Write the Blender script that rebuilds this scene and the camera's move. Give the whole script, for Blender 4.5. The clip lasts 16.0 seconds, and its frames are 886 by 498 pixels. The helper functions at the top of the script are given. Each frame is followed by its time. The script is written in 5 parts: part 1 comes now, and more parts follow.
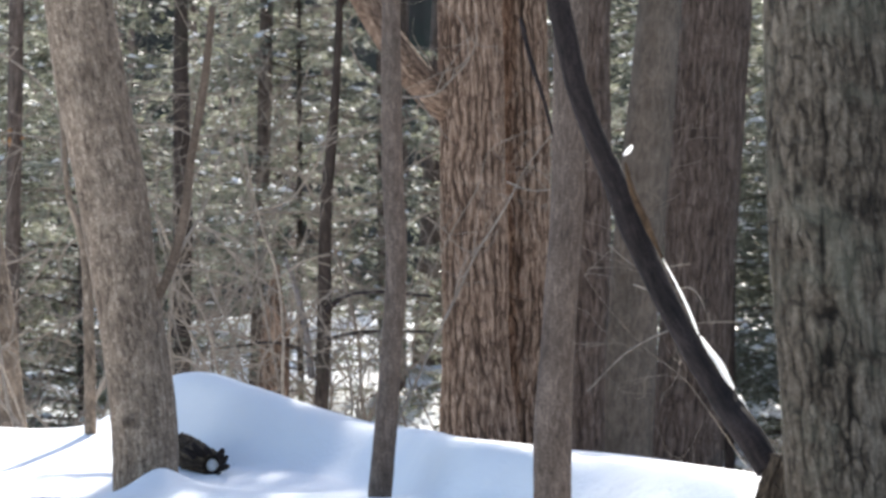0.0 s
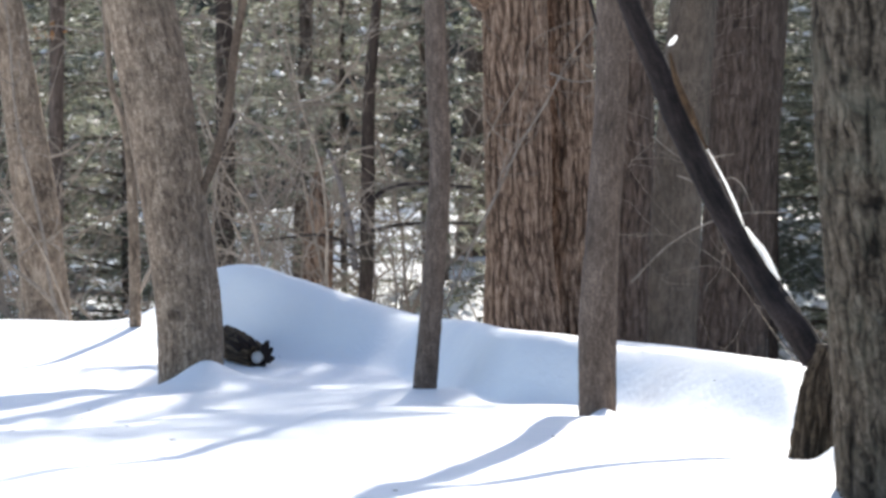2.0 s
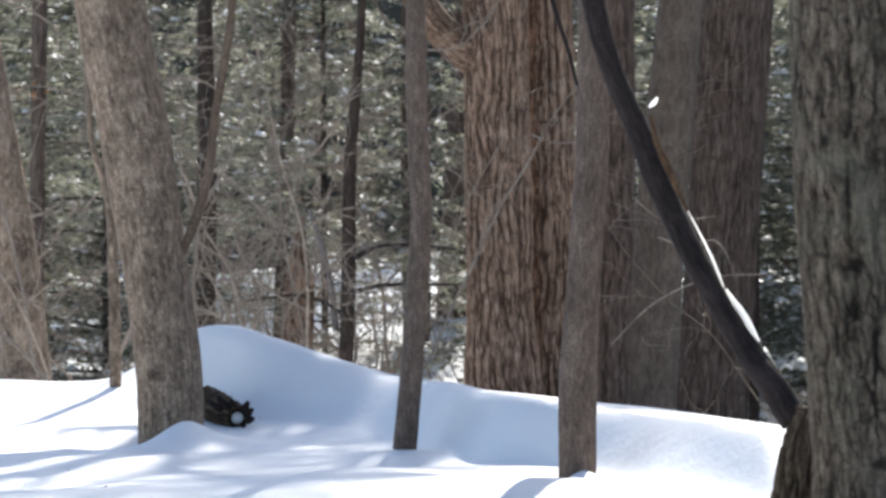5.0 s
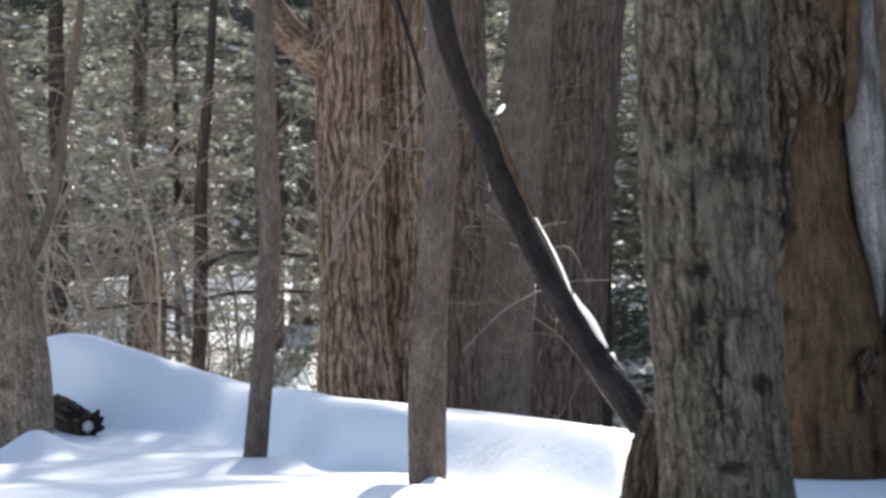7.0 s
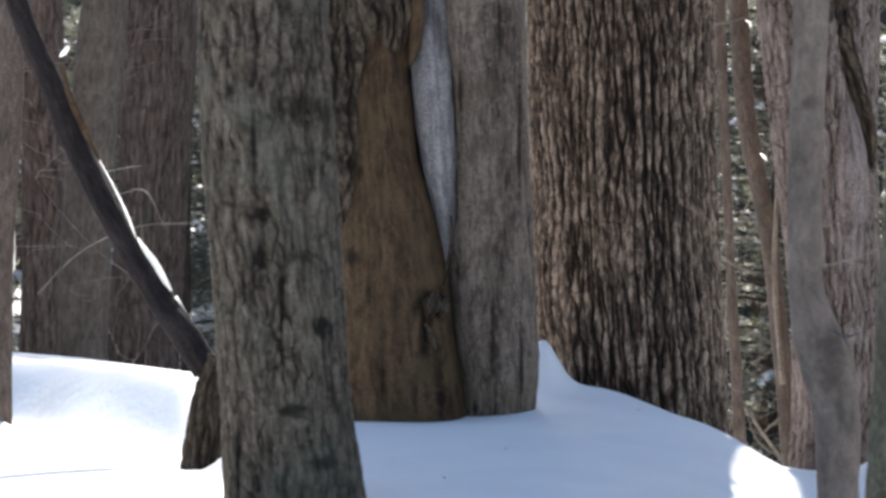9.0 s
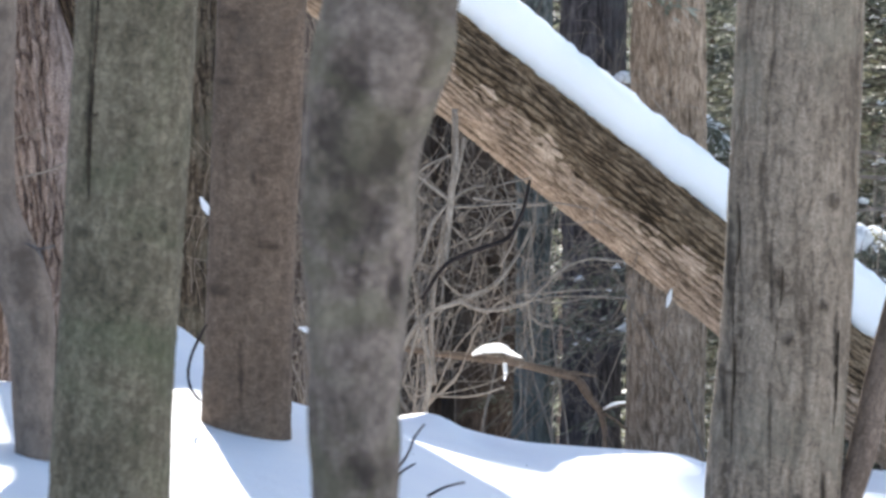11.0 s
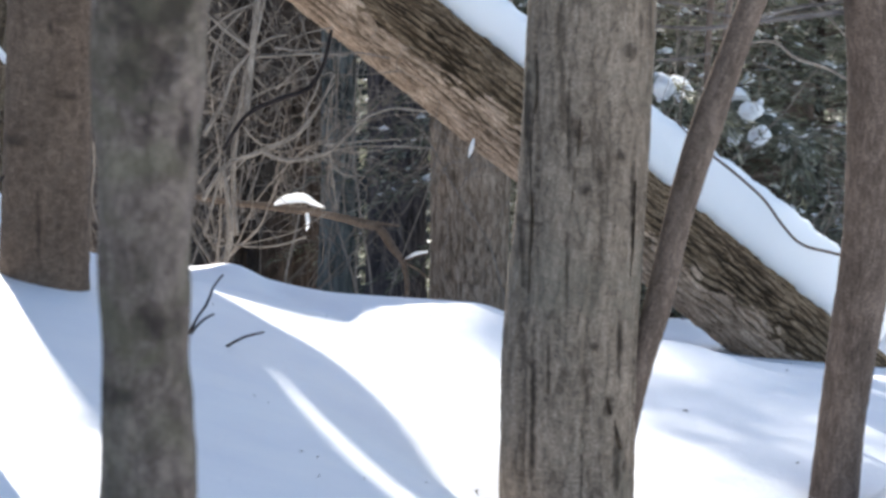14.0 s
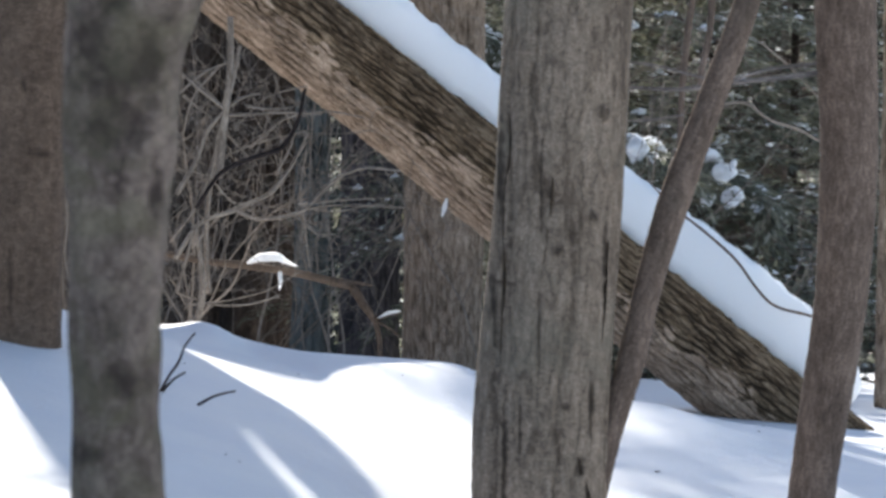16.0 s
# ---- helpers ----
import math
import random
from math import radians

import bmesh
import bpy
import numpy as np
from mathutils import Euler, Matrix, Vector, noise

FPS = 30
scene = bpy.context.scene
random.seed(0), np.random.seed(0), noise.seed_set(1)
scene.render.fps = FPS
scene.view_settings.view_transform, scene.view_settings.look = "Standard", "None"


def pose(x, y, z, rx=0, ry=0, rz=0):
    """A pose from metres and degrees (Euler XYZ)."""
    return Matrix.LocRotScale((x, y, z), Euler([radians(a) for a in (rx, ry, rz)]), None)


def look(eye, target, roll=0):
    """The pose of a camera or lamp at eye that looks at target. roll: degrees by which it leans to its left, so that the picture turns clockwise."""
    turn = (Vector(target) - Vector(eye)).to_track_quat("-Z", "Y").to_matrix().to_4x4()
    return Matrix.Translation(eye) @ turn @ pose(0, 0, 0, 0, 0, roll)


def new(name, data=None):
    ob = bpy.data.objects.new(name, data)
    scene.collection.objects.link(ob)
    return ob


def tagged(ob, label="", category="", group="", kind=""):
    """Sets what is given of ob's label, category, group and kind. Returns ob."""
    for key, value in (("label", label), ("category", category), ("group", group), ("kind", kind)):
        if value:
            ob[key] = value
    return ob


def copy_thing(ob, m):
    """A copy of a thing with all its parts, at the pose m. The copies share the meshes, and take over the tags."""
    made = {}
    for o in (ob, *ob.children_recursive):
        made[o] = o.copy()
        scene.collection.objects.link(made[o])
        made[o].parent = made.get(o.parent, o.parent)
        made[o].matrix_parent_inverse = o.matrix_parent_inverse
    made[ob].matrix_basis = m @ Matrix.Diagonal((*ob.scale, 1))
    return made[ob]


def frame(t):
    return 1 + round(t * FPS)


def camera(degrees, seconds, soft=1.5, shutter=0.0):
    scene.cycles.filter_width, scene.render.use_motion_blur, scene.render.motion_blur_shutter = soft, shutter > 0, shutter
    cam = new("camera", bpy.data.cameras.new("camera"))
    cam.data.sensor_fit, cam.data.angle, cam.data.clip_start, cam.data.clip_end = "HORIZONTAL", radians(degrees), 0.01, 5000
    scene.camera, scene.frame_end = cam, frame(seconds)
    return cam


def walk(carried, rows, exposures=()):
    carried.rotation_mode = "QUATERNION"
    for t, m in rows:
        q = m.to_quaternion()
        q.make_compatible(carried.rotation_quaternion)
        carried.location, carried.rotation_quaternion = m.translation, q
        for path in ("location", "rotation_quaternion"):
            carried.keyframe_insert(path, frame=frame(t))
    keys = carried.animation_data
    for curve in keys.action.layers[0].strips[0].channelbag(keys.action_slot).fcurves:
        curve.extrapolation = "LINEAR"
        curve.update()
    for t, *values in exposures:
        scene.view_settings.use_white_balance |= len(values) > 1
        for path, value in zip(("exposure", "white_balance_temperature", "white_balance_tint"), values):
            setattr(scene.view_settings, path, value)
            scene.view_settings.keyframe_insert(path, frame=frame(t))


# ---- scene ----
cam = camera(14.0, 16.0, soft=3.0)
cam.data.dof.use_dof = True
cam.data.dof.focus_distance = 15.0
cam.data.dof.aperture_fstop = 8.0
EYE = 1.6
# seconds, eye's x, pitch, roll, yaw: the eye swings sideways on the turning body
ROWS = [
    (0.0, -0.135, -1.09, 0.0, 11.4), (0.5, -0.137, -1.81, 0.16, 11.57), (1.0, -0.139, -2.26, 0.19, 11.72),
    (1.5, -0.142, -2.63, 0.41, 11.99), (2.0, -0.143, -2.81, 0.26, 12.06), (2.5, -0.141, -2.77, 0.37, 11.94),
    (3.0, -0.14, -2.06, 0.28, 11.86), (3.5, -0.138, -1.88, 0.15, 11.69), (4.0, -0.138, -1.73, 0.12, 11.68),
    (4.2, -0.14, -1.78, 0.05, 11.81), (6.3, -0.133, -1.85, 0.16, 11.22), (6.5, -0.127, -1.63, 0.18, 10.71),
    (7.0, -0.113, -1.74, 0.27, 9.49), (7.5, -0.112, -2.49, -0.34, 9.44), (8.0, -0.105, -3.02, -0.08, 8.82),
    (8.5, -0.076, -2.8, 0.14, 6.4), (9.0, -0.036, -2.65, -0.01, 2.99), (9.5, 0.003, -2.58, -0.06, -0.25),
    (10.0, 0.041, -2.53, -0.24, -3.42), (10.2, 0.056, -2.5, -0.49, -4.72), (11.2, 0.112, -4.5, -0.05, -9.7),
    (12.3, 0.137, -5.68, 0.38, -11.59), (12.5, 0.138, -5.77, 0.26, -11.68), (13.0, 0.139, -6.02, 0.17, -11.69),
    (13.5, 0.141, -6.46, -0.07, -11.88), (14.0, 0.141, -6.38, -0.47, -11.95), (14.5, 0.138, -5.94, -0.82, -11.66),
    (15.0, 0.14, -5.45, -0.91, -11.84), (15.5, 0.146, -5.4, -0.73, -12.34), (16.0, 0.146, -5.43, -0.81, -12.33),
]
walk(cam, [(t, pose(x, 0, EYE, 90 + pitch, roll, yaw)) for t, x, pitch, roll, yaw in ROWS],
     exposures=[(0.0, 0.78), (0.5, 0.86), (1.0, 0.82), (2.0, 0.62), (2.5, 0.44), (3.0, 0.27), (3.5, 0.42), (4.0, 0.5), (6.5, 0.42), (7.0, 0.57), (7.5, 0.64),
                (8.5, 0.56), (9.0, 0.64), (9.5, 0.9), (10.0, 1.0), (12.5, 1.08), (13.0, 0.98), (14.0, 0.7), (15.0, 0.42), (16.0, 0.4)])

# ---- light: a clear winter sky, the sun beyond the trees ----
SUN_UP, SUN_RIGHT = 35.5, 0.0
world = bpy.data.worlds.new("winter_sky")
scene.world = world
world.use_nodes = True
wn, wl = world.node_tree.nodes, world.node_tree.links
sky = wn.new("ShaderNodeTexSky")
sky.sky_type, sky.sun_disc = "NISHITA", False
sky.sun_elevation, sky.sun_rotation = radians(SUN_UP), radians(SUN_RIGHT)
wl.new(sky.outputs[0], wn["Background"].inputs[0])
wn["Background"].inputs[1].default_value = 0.15
sun_data = bpy.data.lights.new("sun", "SUN")
sun_data.energy, sun_data.angle, sun_data.color = 4.8, radians(0.53), (1.0, 0.95, 0.87)
sun = new("sun", sun_data)
sun.matrix_world = look((40 * math.sin(radians(SUN_RIGHT)), 40, 40 * math.tan(radians(SUN_UP))), (0, 0, 0))


# ---- materials ----
def shader(name, rough=0.8):
    m = bpy.data.materials.new(name)
    m.use_nodes = True
    b = m.node_tree.nodes["Principled BSDF"]
    b.inputs["Roughness"].default_value = rough
    b.inputs["Specular IOR Level"].default_value = 0.25
    return m, m.node_tree.nodes, m.node_tree.links, b


def noise_node(n, l, vec, scale, detail=4.0, rough=0.6, distort=0.0):
    t = n.new("ShaderNodeTexNoise")
    t.inputs["Scale"].default_value = scale
    t.inputs["Detail"].default_value = detail
    t.inputs["Roughness"].default_value = rough
    t.inputs["Distortion"].default_value = distort
    l.new(vec, t.inputs["Vector"])
    return t.outputs["Fac"]


def ramp(n, l, fac, stops):
    r = n.new("ShaderNodeValToRGB")
    while len(r.color_ramp.elements) < len(stops):
        r.color_ramp.elements.new(0.5)
    for e, (p, c) in zip(r.color_ramp.elements, stops):
        e.position, e.color = p, (*c, 1) if len(c) == 3 else c
    l.new(fac, r.inputs[0])
    return r.outputs[0]


def mix(n, l, fac, a, b, mode="MIX"):
    x = n.new("ShaderNodeMix")
    x.data_type, x.blend_type = "RGBA", mode
    for sock, v in ((x.inputs[0], fac), (x.inputs[6], a), (x.inputs[7], b)):
        if hasattr(v, "is_output"):
            l.new(v, sock)
        elif isinstance(v, tuple):
            sock.default_value = (*v, 1)
        else:
            sock.default_value = v
    return x.outputs[2]


def bark(name, dark, mid, light, moss=(0.1, 0.11, 0.07), moss_at=0.62, grain=(0.012, 0.16), bump=0.5, depth=0.01, blotch=2.0, groove=0.6, plates=0.0, plate_size=(0.034, 0.13), speckle=0.5, warm=1.17, blue=0.963, dots=0.0):
    """Bark over UVs in metres: dark inner bark and painted crevice shade in the grooves, weathered ridges, streaks
    along the stem, speckle and lichen.
    """
    m, n, l, b = shader(name, 0.9)
    dark, mid, light = ((warm * q[0], q[1], blue * q[2]) for q in (dark, mid, light))
    uv = n.new("ShaderNodeUVMap").outputs[0]
    mp = n.new("ShaderNodeMapping")
    mp.inputs["Scale"].default_value = (1 / grain[0], 1 / grain[1], 1)
    l.new(uv, mp.inputs[0])
    streak = noise_node(n, l, mp.outputs[0], 1.0, 5, 0.6, 0.5)
    wide = n.new("ShaderNodeMapping")
    wide.inputs["Scale"].default_value = (16, 5, 1)
    l.new(uv, wide.inputs[0])
    flake = noise_node(n, l, wide.outputs[0], 1.0, 6, 0.7, 0.9)
    speck = noise_node(n, l, uv, 120.0, 3, 0.75)
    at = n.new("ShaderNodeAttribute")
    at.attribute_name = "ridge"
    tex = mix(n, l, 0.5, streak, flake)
    # low ridge values darken the colour: inner bark plus shade painted into furrows
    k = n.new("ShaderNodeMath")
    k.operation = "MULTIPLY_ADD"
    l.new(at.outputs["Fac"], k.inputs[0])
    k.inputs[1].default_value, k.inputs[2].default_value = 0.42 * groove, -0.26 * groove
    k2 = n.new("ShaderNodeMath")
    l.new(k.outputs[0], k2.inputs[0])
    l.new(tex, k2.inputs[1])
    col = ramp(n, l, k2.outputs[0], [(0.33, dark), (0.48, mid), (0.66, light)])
    col = mix(n, l, speckle, col, ramp(n, l, speck, [(0.36, (0.2, 0.2, 0.2)), (0.64, (0.82, 0.82, 0.82))]), "OVERLAY")
    cracks = None
    if plates:
        bend = n.new("ShaderNodeVectorMath")
        bend.operation = "MULTIPLY_ADD"
        warp = n.new("ShaderNodeTexNoise")
        warp.inputs["Scale"].default_value, warp.inputs["Detail"].default_value = 14.0, 4.0
        l.new(uv, warp.inputs["Vector"])
        l.new(warp.outputs["Color"], bend.inputs[0])
        bend.inputs[1].default_value = (0.05, 0.11, 0)
        l.new(uv, bend.inputs[2])
        size = n.new("ShaderNodeMapping")
        size.inputs["Scale"].default_value = (1 / plate_size[0], 1 / plate_size[1], 1)
        l.new(bend.outputs[0], size.inputs[0])
        vor = n.new("ShaderNodeTexVoronoi")
        vor.feature, vor.voronoi_dimensions = "DISTANCE_TO_EDGE", "2D"
        vor.inputs["Scale"].default_value = 1.0
        l.new(size.outputs[0], vor.inputs["Vector"])
        gate = ramp(n, l, noise_node(n, l, uv, 9.0, 3, 0.6), [(0.38, (0, 0, 0)), (0.56, (1, 1, 1))])
        cracks = ramp(n, l, vor.outputs["Distance"], [(0.0, (0, 0, 0)), (0.13, (1, 1, 1))])
        gap = mix(n, l, gate, (1.0, 1.0, 1.0), cracks)
        col = mix(n, l, plates, col, mix(n, l, gap, dark, col))
        cracks = gap
    if dots:
        # pale crusts of lichen, each a ragged spot of its own
        spot = n.new("ShaderNodeTexVoronoi")
        spot.voronoi_dimensions = "2D"
        spot.inputs["Scale"].default_value = 38.0
        ragged = n.new("ShaderNodeVectorMath")
        ragged.operation = "MULTIPLY_ADD"
        crumb = n.new("ShaderNodeTexNoise")
        crumb.inputs["Scale"].default_value, crumb.inputs["Detail"].default_value = 90.0, 3.0
        l.new(uv, crumb.inputs["Vector"])
        l.new(crumb.outputs["Color"], ragged.inputs[0])
        ragged.inputs[1].default_value = (0.02, 0.02, 0)
        l.new(uv, ragged.inputs[2])
        l.new(ragged.outputs[0], spot.inputs["Vector"])
        some = n.new("ShaderNodeSeparateColor")
        l.new(spot.outputs["Color"], some.inputs[0])
        round_spot = ramp(n, l, spot.outputs["Distance"], [(0.22, (1, 1, 1)), (0.42, (0, 0, 0))])
        pale = mix(n, l, 1.0, round_spot, ramp(n, l, some.outputs[0], [(0.62, (0, 0, 0)), (0.75, (1, 1, 1))]), "MULTIPLY")
        pits = mix(n, l, 1.0, round_spot, ramp(n, l, some.outputs[1], [(0.84, (0, 0, 0)), (0.9, (1, 1, 1))]), "MULTIPLY")
        for mask, to in ((pale, tuple(1.25 * q for q in light)), (pits, dark)):
            amount = n.new("ShaderNodeMath")
            amount.operation = "MULTIPLY"
            l.new(mask, amount.inputs[0])
            amount.inputs[1].default_value = dots
            col = mix(n, l, amount.outputs[0], col, to)
    patch = noise_node(n, l, uv, blotch, 6, 0.7, 0.6)
    f = ramp(n, l, patch, [(moss_at - 0.06, (0, 0, 0)), (moss_at + 0.08, (0.8, 0.8, 0.8))])
    col = mix(n, l, f, col, mix(n, l, 0.55, col, moss))
    tone = noise_node(n, l, uv, 5.0, 6, 0.7, 0.1)
    col = mix(n, l, 0.42, col, ramp(n, l, tone, [(0.34, (0.3, 0.3, 0.3)), (0.66, (0.7, 0.7, 0.7))]), "OVERLAY")
    scar = n.new("ShaderNodeAttribute")
    scar.attribute_name = "scar"
    col = mix(n, l, scar.outputs["Fac"], col, tuple(0.65 * q for q in dark))
    l.new(col, b.inputs["Base Color"])
    hgt = mix(n, l, 0.25, mix(n, l, 0.5, streak, flake), speck)
    bp = n.new("ShaderNodeBump")
    bp.inputs["Strength"].default_value, bp.inputs["Distance"].default_value = bump, depth
    if cracks is not None:
        hgt = mix(n, l, 0.45, hgt, cracks)
    l.new(hgt, bp.inputs["Height"])
    l.new(bp.outputs[0], b.inputs["Normal"])
    return m


def snow_material(name, depth, deep=0.0, low=(0.84, 0.86, 0.9)):
    m, n, l, b = shader(name, 0.55)
    b.inputs["Subsurface Weight"].default_value = deep
    b.inputs["Subsurface Radius"].default_value, b.inputs["Subsurface Scale"].default_value = (1.0, 1.0, 1.0), 0.14
    co = n.new("ShaderNodeTexCoord").outputs["Object"]
    soft = noise_node(n, l, co, 3.0, 4, 0.55)
    fine = noise_node(n, l, co, 60.0, 3, 0.6)
    l.new(ramp(n, l, soft, [(0.3, low), (0.7, (0.91, 0.92, 0.93))]), b.inputs["Base Color"])
    bp = n.new("ShaderNodeBump")
    bp.inputs["Strength"].default_value, bp.inputs["Distance"].default_value = 0.5, depth
    crust = noise_node(n, l, co, 14.0, 4, 0.6)
    l.new(mix(n, l, 0.3, mix(n, l, 0.25, soft, fine), crust), bp.inputs["Height"])
    l.new(bp.outputs[0], b.inputs["Normal"])
    return m


def needle_material(name, a, b_col, light):
    m, n, l, b = shader(name, 0.5)
    b.inputs["Specular IOR Level"].default_value = 0.3
    geo = n.new("ShaderNodeNewGeometry").outputs["Random Per Island"]
    info = n.new("ShaderNodeObjectInfo").outputs["Random"]
    col = ramp(n, l, geo, [(0.1, a), (0.7, b_col), (0.97, light)])
    col = mix(n, l, 0.3, col, ramp(n, l, info, [(0.0, (0.35, 0.42, 0.4)), (1.0, (0.62, 0.58, 0.42))]), "OVERLAY")
    l.new(col, b.inputs["Base Color"])
    tr = n.new("ShaderNodeBsdfTranslucent")
    l.new(mix(n, l, 0.5, col, (0.46, 0.48, 0.33)), tr.inputs[0])
    ms = n.new("ShaderNodeMixShader")
    ms.inputs[0].default_value = 0.48
    l.new(b.outputs[0], ms.inputs[1])
    l.new(tr.outputs[0], ms.inputs[2])
    l.new(ms.outputs[0], n["Material Output"].inputs[0])
    return m


SNOW = snow_material("snow", 0.03)
SNOW_CAP = snow_material("snow_cap", 0.012, 1.0, (0.93, 0.925, 0.92))
B_PALE = bark("bark_pale_brown", (0.08, 0.064, 0.05), (0.2052, 0.1685, 0.1318), (0.4032, 0.3528, 0.2856), (0.12, 0.1, 0.06), 0.66, (0.016, 0.06), 0.8, 0.01, plates=0.25, plate_size=(0.02, 0.06), speckle=0.5, blue=0.91, dots=0.3, warm=1.13)
B_GREY = bark("bark_grey_brown", (0.0171, 0.0137, 0.0094), (0.0734, 0.0622, 0.0454), (0.171, 0.152, 0.1178), (0.15, 0.142, 0.102), 0.54, (0.013, 0.09), 0.9, 0.016, 3.2, 0.85, plates=0.75, plate_size=(0.03, 0.11), warm=1.12, blue=0.95, dots=0.3)
B_TWIN = bark("bark_twin_brown", (0.0374, 0.0297, 0.0231), (0.1274, 0.1069, 0.0875), (0.2152, 0.1848, 0.1554), (0.11, 0.08, 0.045), 0.6, (0.012, 0.07), 0.8, 0.008, 2.6, 0.5, plates=0.65, plate_size=(0.03, 0.22), warm=1.14, blue=0.92, dots=0.25)
B_CRACK = bark("bark_grey_cracked", (0.0564, 0.047, 0.0367), (0.1617, 0.141, 0.1128), (0.2632, 0.235, 0.1927), (0.2, 0.178, 0.135), 0.54, (0.016, 0.06), 0.7, 0.008, 2.6, 0.45, plates=0.55, plate_size=(0.045, 0.3), speckle=0.6, warm=1.13, blue=0.93, dots=0.35)
B_FURROW = bark("bark_furrowed_brown", (0.016, 0.012, 0.008), (0.104, 0.082, 0.06), (0.36, 0.303, 0.235), (0.085, 0.08, 0.058), 0.66, (0.01, 0.06), 0.9, 0.012, 2.0, 1.2, plates=0.6, plate_size=(0.028, 0.08), warm=1.17, blue=0.93)
B_ROUGH = bark("bark_rough_dark", (0.0112, 0.008, 0.0056), (0.0448, 0.0336, 0.024), (0.1275, 0.1003, 0.0748), (0.08, 0.06, 0.035), 0.6, (0.01, 0.05), 0.9, 0.012, 2.0, 1.1, plates=0.5, plate_size=(0.024, 0.08), warm=1.1, blue=0.9)
B_WARM = bark("bark_furrowed_warm", (0.05, 0.033, 0.022), (0.195, 0.142, 0.1), (0.4, 0.318, 0.24), (0.15, 0.125, 0.092), 0.68, (0.012, 0.1), 0.9, 0.014, 2.0, 1.0, plates=0.8, plate_size=(0.04, 0.2), warm=1.13)
B_TAN = bark("bark_sapling_tan", (0.066, 0.055, 0.044), (0.122, 0.104, 0.084), (0.205, 0.177, 0.147), (0.085, 0.076, 0.058), 0.63, (0.01, 0.05), 0.6, 0.005)
B_BROWN = bark("bark_smooth_brown", (0.0757, 0.0601, 0.0485), (0.13, 0.1048, 0.0844), (0.1892, 0.1552, 0.1261), (0.078, 0.062, 0.05), 0.58, (0.03, 0.018), 0.6, 0.005, 3.0, speckle=0.35, warm=1.16, blue=0.88, dots=0.12)
B_GREEN = bark("bark_lichen_green", (0.0559, 0.0524, 0.0367), (0.1094, 0.1034, 0.077), (0.1881, 0.1778, 0.1368), (0.08, 0.098, 0.05), 0.6, (0.02, 0.035), 0.7, 0.007, 1.6, speckle=0.6, warm=1.15, blue=0.9, dots=0.32)
B_SMOOTH = bark("bark_smooth_grey", (0.115, 0.106, 0.094), (0.175, 0.163, 0.145), (0.24, 0.226, 0.203), (0.12, 0.106, 0.088), 0.6, (0.03, 0.06), 0.5, 0.004, 4.0, speckle=0.25, warm=1.22, blue=0.9)
B_BLOTCH = bark("bark_grey_blotched", (0.0485, 0.0417, 0.0369), (0.1145, 0.1038, 0.0892), (0.2134, 0.1979, 0.1727), (0.105, 0.1, 0.052), 0.5, (0.04, 0.06), 0.6, 0.01, 5.5, warm=1.19, blue=0.93, dots=0.3)
B_PINK = bark("bark_pinkish", (0.05, 0.034, 0.028), (0.185, 0.15, 0.13), (0.34, 0.292, 0.26), (0.15, 0.128, 0.11), 0.7, (0.015, 0.12), 0.9, 0.014, plates=0.8, warm=1.1, blue=0.95)
B_DARK = bark("bark_dark_wet", (0.01, 0.009, 0.008), (0.024, 0.02, 0.019), (0.05, 0.043, 0.04), (0.04, 0.034, 0.03), 0.66, (0.012, 0.08), 0.7, 0.008)
B_STEM = bark("bark_hemlock_stem", (0.018, 0.015, 0.012), (0.047, 0.039, 0.032), (0.1, 0.086, 0.07), (0.05, 0.055, 0.035), 0.6, (0.012, 0.06), 0.7, 0.008, warm=1.16)
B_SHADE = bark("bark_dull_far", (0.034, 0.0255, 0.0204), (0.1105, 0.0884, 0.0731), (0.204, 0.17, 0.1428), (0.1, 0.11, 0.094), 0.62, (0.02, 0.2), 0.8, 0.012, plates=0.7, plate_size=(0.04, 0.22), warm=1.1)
B_DULL = bark("bark_dull_smooth", (0.092, 0.0773, 0.0626), (0.1518, 0.1306, 0.1067), (0.23, 0.2006, 0.1674), (0.11, 0.098, 0.076), 0.63, (0.02, 0.08), 0.6, 0.006, warm=1.08)
B_SLATE = bark("bark_slate_far", (0.03, 0.027, 0.028), (0.095, 0.086, 0.09), (0.19, 0.175, 0.178), (0.12, 0.135, 0.135), 0.6, (0.02, 0.3), 0.8, 0.012, 3.0, plates=0.6, plate_size=(0.04, 0.3), warm=1.08)
B_BLUE = bark("bark_lichen_blue", (0.026, 0.027, 0.025), (0.11, 0.118, 0.11), (0.29, 0.31, 0.295), (0.24, 0.27, 0.26), 0.5, (0.03, 0.5), 0.8, 0.012, 3.0, plates=0.7, plate_size=(0.05, 0.3), warm=1.05)
B_GOLD = bark("bare_wood_golden", (0.0173, 0.0113, 0.0067), (0.0668, 0.0484, 0.0293), (0.1364, 0.1019, 0.0631), (0.12, 0.085, 0.042), 0.52, (0.02, 0.16), 0.7, 0.008, 2.2, 0.5, plates=0.2, plate_size=(0.05, 0.25), blue=0.86, warm=1.27)
B_DEAD = bark("dead_wood_grey", (0.065, 0.0631, 0.0611), (0.162, 0.1584, 0.1548), (0.3038, 0.2982, 0.2925), (0.13, 0.12, 0.108), 0.62, (0.014, 0.4), 0.6, 0.006, plates=0.4, plate_size=(0.02, 0.4), warm=1.1, blue=0.97)
